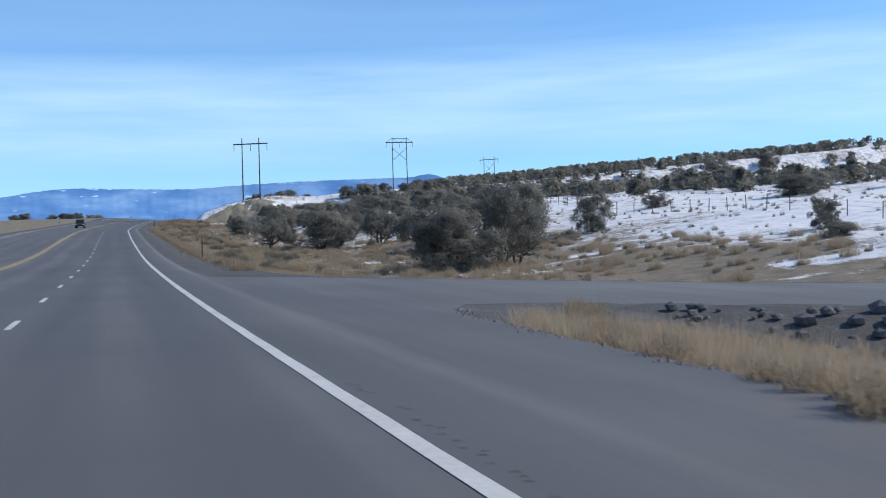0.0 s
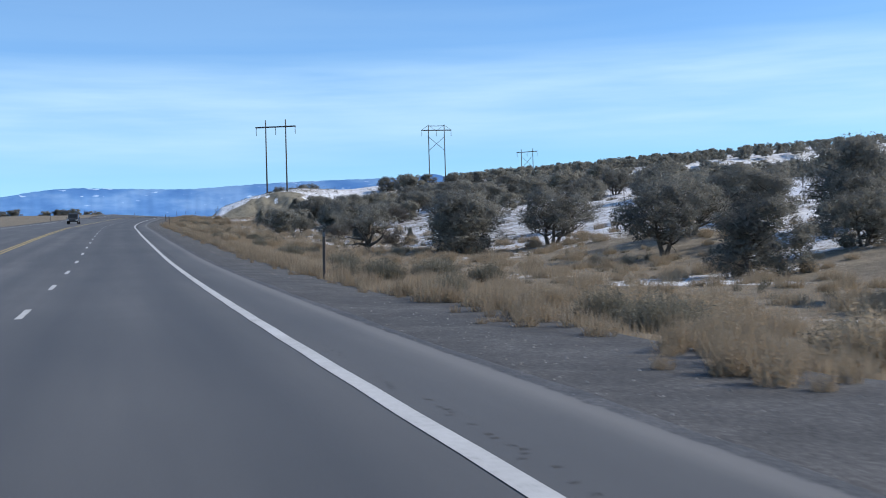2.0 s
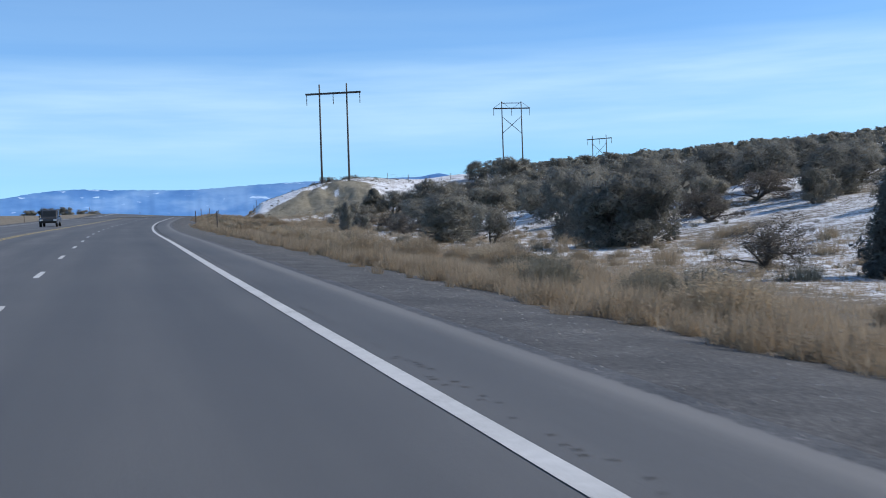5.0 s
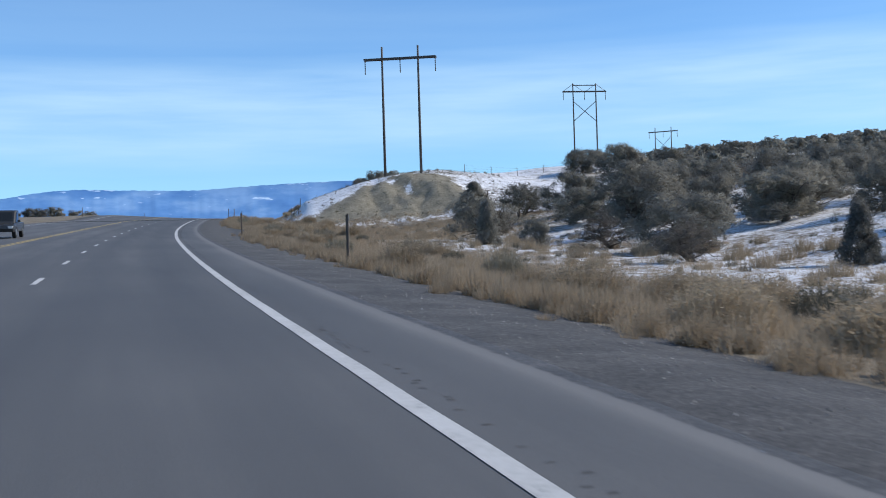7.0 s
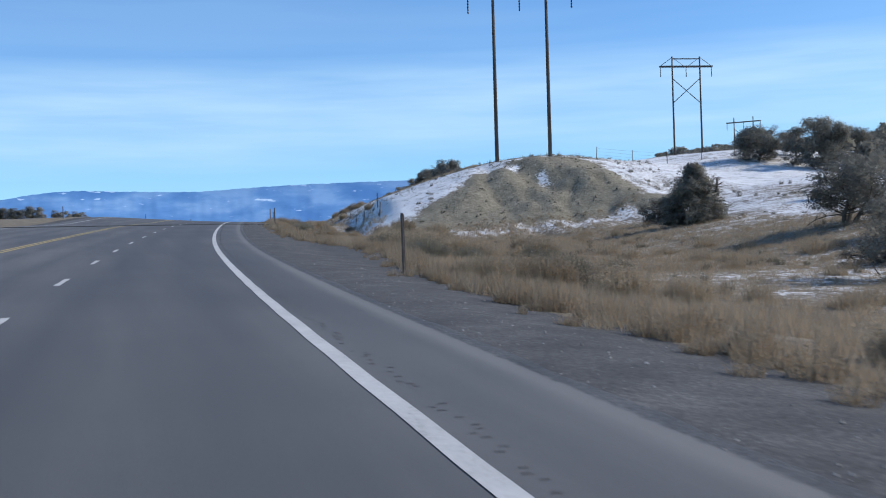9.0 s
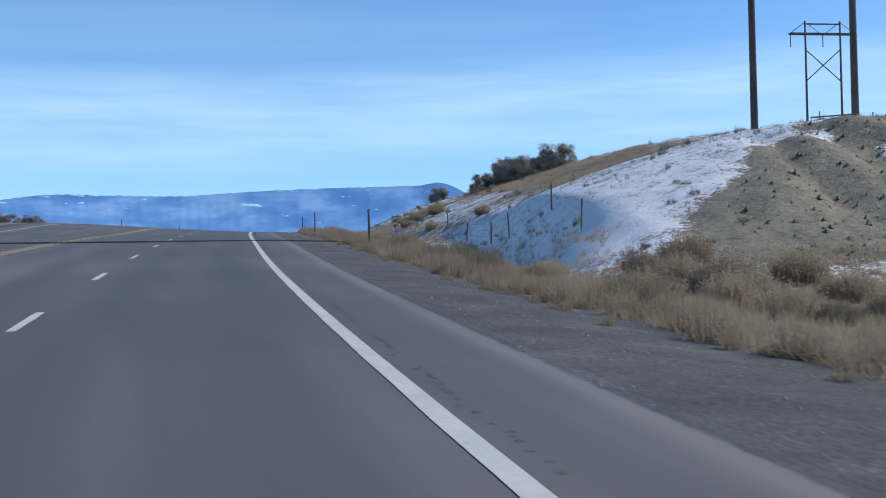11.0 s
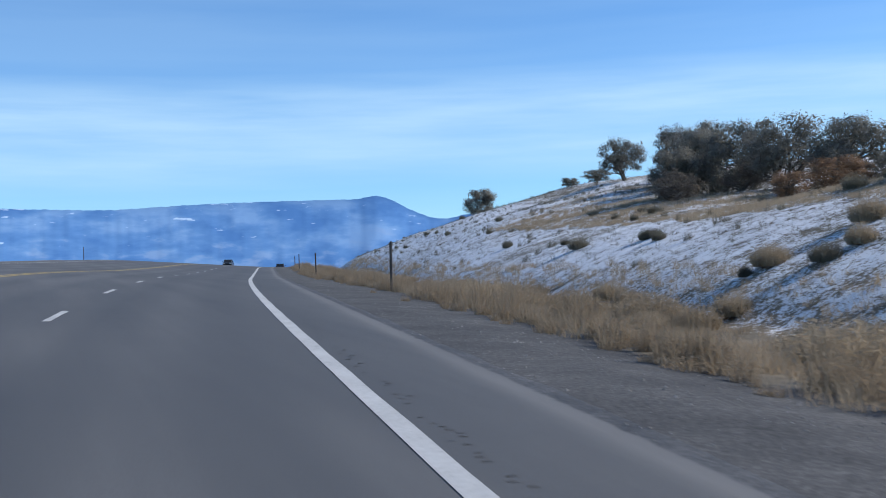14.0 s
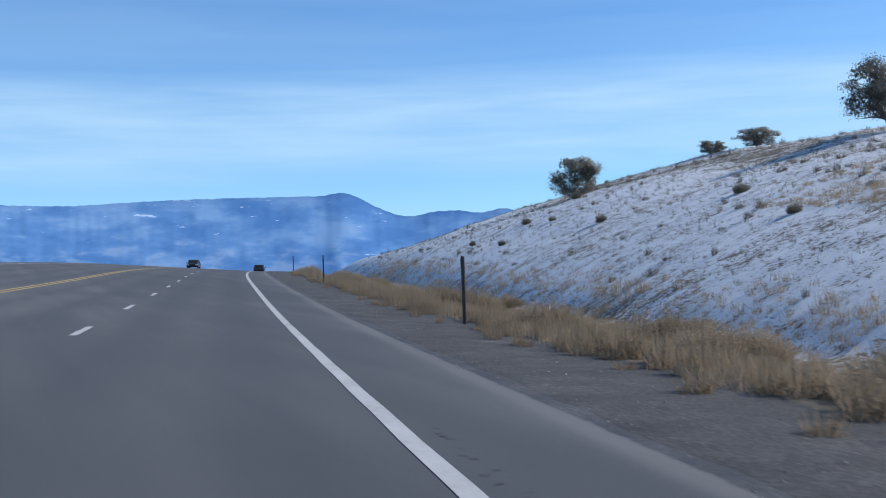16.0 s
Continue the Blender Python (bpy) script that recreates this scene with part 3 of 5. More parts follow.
stripe("edge_line", -60, 640, 0.015, 0.19, MAT["white"], 380, road)
stripe("edge_line", -60, 640, -17.6, 0.17, MAT["white"], 380, road)
for v in (-8.45, -8.75):
    stripe("centre_line", -60, 640, v, 0.13, MAT["yellow"], 380, road)
DASH_GAP, DASH_LONG = 10.7, 2.75
for i in range(-4, 56):
    y = 13.9 + i*DASH_GAP
    stripe("lane_dash", y - DASH_LONG/2, y + DASH_LONG/2, -4.0, 0.13, MAT["white"], 5, road)

rng = np.random.default_rng(14)
verts, faces = [], []
for y in np.arange(-20, 440, 0.16):
    if rng.random() < 0.5:
        continue
    k, wide_k, a0 = len(verts), rng.uniform(0.02, 0.05), rng.uniform(0.20, 0.36)
    for a, b in ((a0, 0), (a0 + 0.09, 0), (a0 + 0.07, wide_k), (a0 + 0.03, wide_k)):
        verts.append((float(edge_x(y) + a), float(y + b), float(road_z(y, a)) - 0.02*a + 0.004))
    faces.append((k, k + 1, k + 2, k + 3))
tagged(part("rumble_groove", mesh_of("rumble_groove", verts, faces, MAT["groove"]), road), kind="stuff")

# ---- far mesa ----
RIDGE_AZ = [-30, -12, -4.8, -3.3, -2.2, 0.8, 4.1, 6.1, 8.2, 10.9, 13.6, 15.3, 16.1, 16.9, 17.7, 19.2, 20.2, 21.3, 22.6, 23.6, 24.3, 26.2, 34, 50]
RIDGE_EL = [3.1, 3.3, 3.64, 3.89, 4.00, 3.98, 3.95, 4.07, 4.18, 4.26, 4.30, 4.34, 4.45, 4.17, 3.74, 3.31, 3.48, 3.54, 3.42, 3.59, 3.38, 3.0, 2.8, 2.4]
azs, rows = np.linspace(-30, 50, 700), np.linspace(0, 1, 46)
aa, rr = np.meshgrid(azs, rows, indexing="ij")
top = np.tan(np.radians(smooth_curve(aa, RIDGE_AZ, RIDGE_EL)))*4300 + 14
top = top + 1.6*lumps(aa*9, aa*0, 3.0, 1.0) + 0.9*lumps(aa*40, aa*0, 5.0, 2.0)
gully = np.array([noise.fractal(Vector((a*0.9, r*3.0, 3.1)), 1.0, 2.1, 4) for a, r in zip(aa.ravel(), rr.ravel())]).reshape(aa.shape)
cliff = rr**0.62
spur = 1 - np.abs(np.array([noise.fractal(Vector((a*0.55 + 0.25*r, r*0.5, 8.4)), 1.0, 2.0, 3) for a, r in zip(aa.ravel(), rr.ravel())]).reshape(aa.shape))*1.7
away = 4300 - 420*(1 - rr)**1.3 + (6*gully - 4*spur*(1 - 0.7*rr))*np.sin(np.pi*np.clip(rr*0.93 + 0.03, 0, 1))
zz = -160 + (top + 160)*cliff
xx, yy = 8 + away*np.sin(np.radians(aa)), 260 + away*np.cos(np.radians(aa))
verts = np.stack([xx, yy, zz], -1).reshape(-1, 3)
i = np.arange((len(azs) - 1)*(len(rows) - 1))
a = i // (len(rows) - 1)*len(rows) + i % (len(rows) - 1)
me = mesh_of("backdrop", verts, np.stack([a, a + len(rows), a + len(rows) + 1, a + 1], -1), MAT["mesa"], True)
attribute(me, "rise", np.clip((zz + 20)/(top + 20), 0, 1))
tagged(part("backdrop", me), "long flat-topped mesa with blue haze painted into its colour", "mountain", kind="structure")


# ---- side road ----
mouth_v = np.concatenate([np.linspace(1.3, 12, 36), np.linspace(13, 62, 34)])
across = np.linspace(0, 1, 31)
vv, kk = np.meshgrid(mouth_v, across, indexing="ij")
near = side_road_near(vv) + 0.4
far = np.minimum(side_road_far(vv) - 1.2, 58.3 - 1.1*(np.minimum(vv, 13) - 1.5))
yy = near + (far - near)*kk
zz = ground_z(yy, vv) + 0.012 - 0.03*((kk < 0.01) | (kk > 0.99)) - 0.05*(vv < 1.5)
verts = np.stack([edge_x(yy) + vv, yy, zz], -1).reshape(-1, 3)
i = np.arange((len(mouth_v) - 1)*(len(across) - 1))
a = i // (len(across) - 1)*len(across) + i % (len(across) - 1)
me = mesh_of("side_road", verts, np.stack([a, a + len(across), a + len(across) + 1, a + 1], -1)[:, ::-1], MAT["asphalt"], True)
attribute(me, "wear", 0.66 + 0.40*step(6, 14, vv)*np.exp(-((kk - 0.62)/0.26)**2))
tagged(part("side_road", me), "pale grey gravelled side road joining the highway", "road", kind="structure")


# ---- pylons ----
def pylon(ax, ay, bx, by, top_z, arm_drop, over, x_brace, ties, label):
    """Two wooden poles with a crossarm, hanging insulators and, on some, an X brace."""
    mid = Vector(((ax + bx)/2, (ay + by)/2, 0))
    y0 = mid.y
    low = float(ground_z(y0, mid.x - edge_x(y0)))
    turn = math.atan2(by - ay, bx - ax)
    half = math.hypot(bx - ax, by - ay)/2
    thing = empty("power_pylon", Matrix.Translation((mid.x, mid.y, low)) @ Matrix.Rotation(turn, 4, "Z"))
    h = top_z - low
    for s in (-1, 1):
        v = mid.x + s*half*math.cos(turn), mid.y + s*half*math.sin(turn)
        foot = float(ground_z(v[1], v[0] - edge_x(v[1]))) - low - 0.6
        part("pole", mesh_of("pole", *tube([(s*half, 0, foot), (s*half, 0, h*0.5), (s*half, 0, h)], [0.20, 0.17, 0.13], 10), MAT["pole"], True), thing)
    arm_z = h - arm_drop
    for off in (-0.26, 0.26):
        part("crossarm", mesh_of("crossarm", *box(-half - over, half + over, off - 0.09, off + 0.09, arm_z - 0.14, arm_z + 0.14, 0.02), MAT["pole"]), thing)
    for x in (-half - over + 0.15, 0, half + over - 0.15):
        points, radii = [], []
        for i in range(15):
            points.append((x, 0, arm_z - 0.14 - 1.9*i/14))
            radii.append((0.04, 0.095)[i % 2])
        part("insulator", mesh_of("insulator", *tube(points, radii, 8), MAT["insulator"]), thing)
    if x_brace:
        for s in (-1, 1):
            part("brace", mesh_of("brace", *tube([(-s*half, 0.2*s, h - x_brace[0]), (s*half, 0.2*s, h - x_brace[1])], [0.08, 0.08], 6), MAT["pole"]), thing)
    if ties:
        part("top_strut", mesh_of("top_strut", *box(-half, half, -0.07, 0.07, h - 0.55, h - 0.35), MAT["pole"]), thing)
        for s in (-1, 1):
            part("tie", mesh_of("tie", *tube([(s*half, 0, h - 0.15), (s*(half + over), 0, arm_z)], [0.06, 0.06], 6), MAT["steel"]), thing)
            part("tie", mesh_of("tie", *tube([(s*half, 0, h - 0.15), (s*half*0.1, 0, arm_z)], [0.05, 0.05], 6), MAT["steel"]), thing)
    return tagged(thing, label, "power pylon", "power line")


pylon(39.0, 351.9, 43.7, 349.8, 40.2, 1.75, 2.6, None, False, "tall two-pole wooden pylon with plain crossarm on a snowy mound")
pylon(108.4, 451.5, 113.9, 450.7, 51.6, 1.95, 2.5, (4.2, 9.0), True, "two-pole wooden pylon with X brace and stayed crossarm")
pylon(178.0, 551.0, 182.0, 547.2, 53.2, 1.4, 2.2, (3.2, 8.6), False, "far two-pole wooden pylon with X brace on a wooded hill")


# ---- roadside marker posts ----
def marker_post(y, v, high, lean):
    p = spot(y, v)
    thing = empty("marker_post", Matrix.Translation(p) @ Euler((lean*0.6, lean, 0.2*y)).to_matrix().to_4x4())
    part("stake", mesh_of("stake", *joined([box(-0.045, 0.045, -0.03, 0.03, -0.4, high, 0.012), box(-0.02, 0.02, 0.03, 0.06, -0.4, high - 0.03, 0.006)]), MAT["post"]), thing)
    part("reflector", mesh_of("reflector", *box(-0.04, 0.04, -0.042, -0.031, high - 0.22, high - 0.06, 0.01), MAT["steel"]), thing, None, "dull metal reflector plate")
    return tagged(thing, "rusty steel marker post standing in dry grass", "marker post", "marker posts along the shoulder")


rng = np.random.default_rng(4)
for y, v in ((93.1, 4.39), (226.4, 4.75), (274.4, 4.6), (344.0, 4.6), (380.9, 4.65), (414.8, 4.58), (457.0, 4.4), (500.0, 4.5), (545.0, 4.5)):
    marker_post(y, v, 1.65, float(rng.uniform(-0.015, 0.02)))


# ---- trees, brush and grass ----
def tri_cloud(centres, sizes, rng, up=0.0, per=1, flat=1.0):
    """Small three-cornered leaves turned every way round the given centres."""
    n = len(centres)*per
    c = np.repeat(np.asarray(centres, float), per, 0)
    s = np.repeat(np.asarray(sizes, float), per)[:, None]
    a, b = rng.normal(size=(n, 3)), rng.normal(size=(n, 3))
    a[:, 2] += up
    a /= np.linalg.norm(a, axis=1)[:, None]
    b -= a*(a*b).sum(1)[:, None]
    b /= np.linalg.norm(b, axis=1)[:, None]
    c = c + rng.normal(size=(n, 3))*s*0.5
    verts = np.stack([c - a*s*0.5 - b*s*0.32, c - a*s*0.5 + b*s*0.32, c + a*s*0.8], 1).reshape(-1, 3)
    return verts, np.arange(3*n).reshape(-1, 3)


def limb(start, way, long, thick, rng, kinks=4, bend=0.35):
    pts, rad = [Vector(start)], [thick]
    w = Vector(way).normalized()
    for i in range(kinks):
        w = (w + Vector(rng.normal(size=3))*bend*0.5).normalized()
        pts.append(pts[-1] + w*long/kinks)
        rad.append(thick*(1 - 0.85*(i + 1)/kinks))
    return pts, rad


def crown_width(shape, z):
    """Half width of a crown one metre high at the height z."""
    if shape == "cone":
        return 0.46*(1 - max(z, 0.0)**1.7)*(0.80 + 0.20*min(z/0.18, 1))
    low = {"open": 0.20, "gnarled": 0.30}.get(shape, -0.04)
    k = min(max((z - low)/(1.0 - low), 0.0), 1.0)
    return 0.55*math.sqrt(max(1 - abs((k - 0.46)/0.56)**2.3, 0.0))


def tree_parts(seed, shape, leaves):
    """Meshes of a tree one metre high and about one wide: trunk with limbs, and a crown of ragged clumps. shape: round, cone, open, bare or gnarled."""
    rng = np.random.default_rng(seed)
    wood, tips, clumps = [], [], []
    stems = 1 if shape in ("cone", "gnarled") else int(rng.integers(1, 4))
    lean = {"cone": 0.05, "round": 0.45, "open": 0.35, "bare": 0.45, "gnarled": 0.25}[shape]
    thick = {"cone": 0.045, "round": 0.042, "open": 0.042, "bare": 0.05, "gnarled": 0.075}[shape]/(1 + 0.2*(stems - 1))
    for k in range(stems):
        a = rng.uniform(0, 6.28)
        pts, rad = limb((0.02*math.cos(a), 0.02*math.sin(a), -0.05), (lean*math.cos(a), lean*math.sin(a), 1), 0.85 if shape == "cone" else 0.66, thick, rng, 6, {"bare": 0.55, "gnarled": 0.5}.get(shape, 0.32))
        rad = [r*0.92 + thick*0.12 for r in rad]
        wood.append(tube(pts, rad, 8))
        for i in range(2, len(pts)):
            for j in range({"cone": 4, "gnarled": 4}.get(shape, 3)):
                b = rng.uniform(0, 6.28)
                out = (0.26 + 0.20*rng.random())*(1.15 - 0.5*i/len(pts)) if shape != "cone" else 0.25*(1.08 - (i/len(pts))**2)
                p2, r2 = limb(pts[i], (math.cos(b), math.sin(b), 0.2 if shape == "cone" else 0.45), out*1.25, rad[i]*0.6, rng, 4, 0.75 if shape == "gnarled" else 0.5)
                wood.append(tube(p2, r2, 5))
                tips += [p2[-1], p2[-2]]
                if shape in ("open", "bare", "gnarled"):
                    for q in range({"bare": 6, "gnarled": 5}.get(shape, 3)):
                        p3, r3 = limb(p2[-1 - q % 3], rng.normal(size=3) + (0, 0, 0.5), 0.20, 0.007, rng, 3, 0.8)
                        wood.append(tube(p3, r3, 3))
                        tips.append(p3[-1])
    # clumps of foliage: (centre, radius)
    if shape == "bare":
        clumps = [(np.array(p), 0.07) for p in tips]
    else:
        many = {"round": 46, "cone": 84, "open": 30, "gnarled": 17}[shape]
        lowest = {"round": 0.07, "cone": 0.06, "open": 0.29, "gnarled": 0.50}[shape]
        lobe = rng.uniform(0, 6.28, 3)
        for k in range(many):
            z = lowest + (0.93 - lowest)*((k + rng.random())/many)**(1.25 if shape == "cone" else 0.9)
            a, r = k*2.4 + rng.uniform(-0.5, 0.5), crown_width(shape, z)*math.sqrt(rng.uniform(0.18, 0.95))
            size = float(0.065 + 0.115*rng.random()**1.3)*(0.85 if shape == "cone" else 1.05)
            if shape != "cone":
                r *= 1 + 0.20*math.sin(a + lobe[0]) + 0.16*math.sin(2*a + lobe[1]) + 0.12*math.sin(5*z + lobe[2])
                z *= 1 - 0.16*(0.5 + 0.5*math.sin(a*1.5 + lobe[2]))*min(r/0.3, 1)
            r = max(r - 0.5*size, 0.0)
            clumps.append((np.array((r*math.cos(a), r*math.sin(a), min(z, 0.97 - 0.6*size))), size))
        if shape in ("open", "gnarled"):
            clumps += [(np.array(p), 0.075) for p in tips if p.z > lowest and rng.random() < 0.4]
    total = sum(r*r for _, r in clumps)
    centre = np.array((0, 0, 0.40 if shape in ("round", "cone") else 0.55))
    verts, normals = [], []

    def spray(count, mid, size, small, big, out0):
        d = rng.normal(size=(count, 3))
        d /= np.linalg.norm(d, axis=1)[:, None]
        knob = 1 + 0.22*np.sin(d[:, 0]*7 + seed)*np.cos(d[:, 1]*6 - seed) + 0.16*np.sin(d[:, 2]*9 + 2*seed)
        c = mid + d*(size*knob*(out0 + (1 - out0)*rng.random(count)**0.5)*rng.choice((1.0, 1.0, 1.1, 1.25), count))[:, None]*(1, 1, 0.82)
        c[:, 2] = np.maximum(c[:, 2], 0.02 + 0.03*rng.random(count))
        lv, _ = tri_cloud(c, rng.uniform(small, big, count), rng, 0.5)
        lv = lv.reshape(-1, 3, 3)
        away = d*0.75 + (c - centre)*1.0
        away /= np.linalg.norm(away, axis=1)[:, None] + 1e-6
        flat = np.cross(lv[:, 1] - lv[:, 0], lv[:, 2] - lv[:, 0])
        flat /= np.linalg.norm(flat, axis=1)[:, None] + 1e-9
        back = (flat*away).sum(1) < 0
        lv[back] = lv[back][:, ::-1]
        flat[back] *= -1
        n = 0.82*away + 0.18*flat
        verts.append(lv.reshape(-1, 3)), normals.append(np.repeat(n/np.linalg.norm(n, axis=1)[:, None], 3, 0))

    for mid, size in clumps:
        spray(max(int(leaves*size*size/total), 4), mid, size, 0.011, 0.021, 0.45)
        if shape in ("round", "cone", "open") and size > 0.09:
            spray(40, mid, size*0.72, 0.035, 0.06, 0.2)
    if shape in ("round", "cone"):
        for k in range(26):
            z = rng.uniform(0.08, 0.85)
            r, a = crown_width(shape, z)*0.62*math.sqrt(rng.random()), rng.uniform(0, 6.28)
            spray(16, np.array((r*math.cos(a), r*math.sin(a), z)), 0.09, 0.04, 0.07, 0.1)
    verts, normals = np.concatenate(verts), np.concatenate(normals)
    return joined(wood), (verts, np.arange(len(verts)).reshape(-1, 3), normals)


def leafy(name, verts, normals, mat):
    """A mesh of loose leaves, shaded as the rounded clumps that they form."""
    me = mesh_of(name, verts, np.arange(len(verts)).reshape(-1, 3), mat, True)
    me.normals_split_custom_set_from_vertices(normals)
    return me


KINDS = {}


def tree_kind(name, seed, shape, leaves, mat, label, category="tree"):
    wood, leaf = tree_parts(seed, shape, leaves)
    trunk = mesh_of("trunk", *wood, MAT["bark"], True)
    crown = leafy("crown", leaf[0], leaf[2], MAT[mat])
    KINDS[name] = (trunk, crown, label, category)


tree_kind("round_a", 11, "round", 24000, "juniper", "bushy dark green juniper on patchy snow")
tree_kind("round_b", 12, "round", 24000, "pinyon", "dense dark pinyon pine on the slope")
tree_kind("round_c", 13, "round", 24000, "juniper", "broad low juniper among snow patches")
tree_kind("round_d", 14, "round", 24000, "pinyon", "rounded pinyon pine on the hillside")
tree_kind("cone_a", 21, "cone", 34000, "juniper", "cone-shaped dark juniper standing alone")
tree_kind("cone_b", 22, "cone", 26000, "pinyon", "upright narrow juniper beside the ditch")
tree_kind("open_a", 31, "open", 19000, "pinyon", "open-crowned pinyon with bare limbs showing")
tree_kind("open_b", 32, "open", 18000, "juniper", "ragged juniper with thin crown and visible trunk")
tree_kind("open_c", 33, "open", 19000, "pinyon", "open-crowned pinyon with clumped needles")
tree_kind("gnarled_a", 46, "gnarled", 9000, "pinyon", "gnarled juniper with twisted bare limbs under a thin crown")
tree_kind("thicket_a", 42, "bare", 12000, "twig", "grey leafless thicket beside the junipers", "shrub")
tree_kind("thicket_b", 43, "round", 14000, "russet", "russet-brown leafy thicket on the brow", "shrub")


def tree(kind, y, v, high, wide, spin=0.0, label=""):
    trunk, crown, text, category = KINDS[kind]
    thing = empty("juniper_tree", Matrix.LocRotScale(spot(y, v, 0.03*high), Euler((0, 0, spin)), (wide, wide, high)))
    part("trunk", trunk, thing)
    part("crown", crown, thing)
    return tagged(thing, label or text, category, "trees on the hillside")


TREES = [
    ("open_b", 120.5, 32.0, 4.2, 4.4),
    ("round_a", 100.0, 24.5, 3.7, 4.7),
    ("open_a", 108.7, 35.8, 3.6, 3.0),
    ("open_a", 114.6, 27.3, 4.3, 4.9),
    ("open_c", 131.5, 27.0, 4.3, 5.4),
    ("open_b", 156.9, 28.7, 4.4, 4.6),
    ("gnarled_a", 139.0, 15.8, 4.4, 5.0),
    ("round_b", 132.5, 20.8, 4.7, 6.0),
    ("round_c", 151.1, 26.2, 3.6, 4.5),
    ("cone_b", 165.9, 20.7, 3.6, 3.4),
    ("round_a", 191.7, 24.3, 4.3, 5.8),
    ("round_d", 203.1, 24.9, 4.8, 4.3),
    ("round_b", 192.9, 22.7, 3.8, 4.8),
    ("cone_b", 169.2, 26.2, 1.1, 1.0),
    ("round_a", 198.5, 38.8, 2.3, 2.7),
    ("round_c", 189.4, 43.4, 2.1, 3.5),
    ("round_d", 186.0, 37.4, 2.3, 3.7),
    ("round_b", 111.2, 37.3, 5.1, 5.9),
    ("round_a", 73.1, 46.2, 2.3, 2.5),
    ("round_c", 61.1, 39.4, 1.0, 2.7),
    ("round_a", 166.7, 75.0, 2.6, 3.9),
    ("round_d", 125.7, 58.5, 1.7, 3.3),
    ("round_b", 120.5, 73.9, 2.6, 7.2),
    ("round_a", 170.6, 115.1, 2.8, 4.7),
    ("round_c", 263.6, 140.4, 6.3, 8.0),
    ("round_b", 363.9, 206.9, 5.9, 8.0),
    ("round_b", 211.7, 19.1, 3.5, 5.1),
    ("open_b", 208.1, 21.0, 2.7, 2.7),
    ("round_c", 262.6, 30.9, 4.9, 6.7),
    ("round_a", 288.1, 35.0, 4.0, 5.1),
    ("round_d", 243.6, 25.0, 3.2, 5.2),
    ("round_a", 248.3, 33.4, 3.2, 6.1),
    ("cone_b", 228.6, 25.2, 2.6, 2.4),
    ("round_d", 256.8, 21.4, 1.9, 1.9),
    ("round_b", 358.7, 58.0, 4.0, 6.2),
    ("round_a", 352.0, 62.8, 6.0, 7.1),
    ("round_c", 315.0, 45.1, 3.2, 4.4),
    ("round_b", 322.5, 32.3, 2.0, 3.2),
]
TREES += [
    ("round_a", 74.9, 19.0, 4.3, 6.6), ("open_c", 80.0, 24.3, 6.4, 4.6), ("open_c", 82.5, 26.4, 5.0, 4.2), ("round_d", 99.9, 39.8, 3.9, 3.5), ("round_b", 84.0, 22.0, 3.6, 4.4),
    ("cone_a", 314.6, 31.7, 4.2, 6.3), ("cone_b", 268.2, 21.4, 3.4, 2.8), ("open_b", 276.0, 22.8, 3.9, 4.8), ("open_c", 137.0, 22.0, 4.6, 5.0), ("cone_b", 166.1, 20.9, 3.2, 3.2),
    ("open_a", 486.4, 38.8, 4.7, 5.3), ("round_a", 446.0, 28.6, 3.6, 4.0), ("round_b", 449.5, 31.8, 4.8, 5.2), ("round_d", 445.5, 33.0, 5.0, 5.4), ("thicket_a", 441.5, 30.6, 3.0, 3.8), ("thicket_a", 443.0, 26.6, 2.9, 4.0),
    ("thicket_b", 424.1, 28.2, 2.0, 3.6), ("thicket_b", 427.5, 27.4, 1.5, 2.6), ("round_b", 410.8, 27.4, 3.0, 4.2), ("round_d", 406.5, 30.0, 3.4, 4.4), ("round_a", 414.5, 31.0, 3.6, 4.6),
    ("open_c", 437.7, 32.6, 4.8, 6.0), ("round_c", 431.0, 33.5, 4.4, 6.0), ("open_b", 421.0, 33.6, 3.8, 4.6), ("round_b", 464.3, 36.0, 5.0, 5.2), ("open_c", 458.5, 36.0, 5.4, 5.4), ("round_d", 470.0, 39.5, 3.6, 4.0),
    ("round_c", 515.6, 44.7, 1.7, 3.8), ("round_a", 519.0, 41.5, 1.2, 3.0), ("round_a", 523.8, 30.0, 3.8, 4.9),
    ("round_d", 374.0, 64.8, 2.8, 4.4), ("round_a", 376.0, 71.6, 3.2, 5.0), ("round_c", 373.0, 78.6, 3.4, 5.2), ("round_b", 375.0, 85.8, 3.6, 5.0), ("round_a", 374.0, 92.2, 3.8, 5.4), ("round_d", 379.0, 68.0, 3.0, 4.6),
    ("thicket_a", 250.0, 24.0, 2.6, 3.6), ("thicket_a", 236.0, 22.0, 2.4, 3.4), ("thicket_a", 172.0, 19.5, 2.4, 3.4), ("thicket_a", 146.0, 20.0, 2.2, 3.2), ("thicket_a", 284.0, 25.5, 2.4, 3.4),
]
rng = np.random.default_rng(8)
for kind, y, v, high, wide in TREES:
    tree(kind, y, v, high, wide*0.92, float(rng.uniform(0, 6.28)))

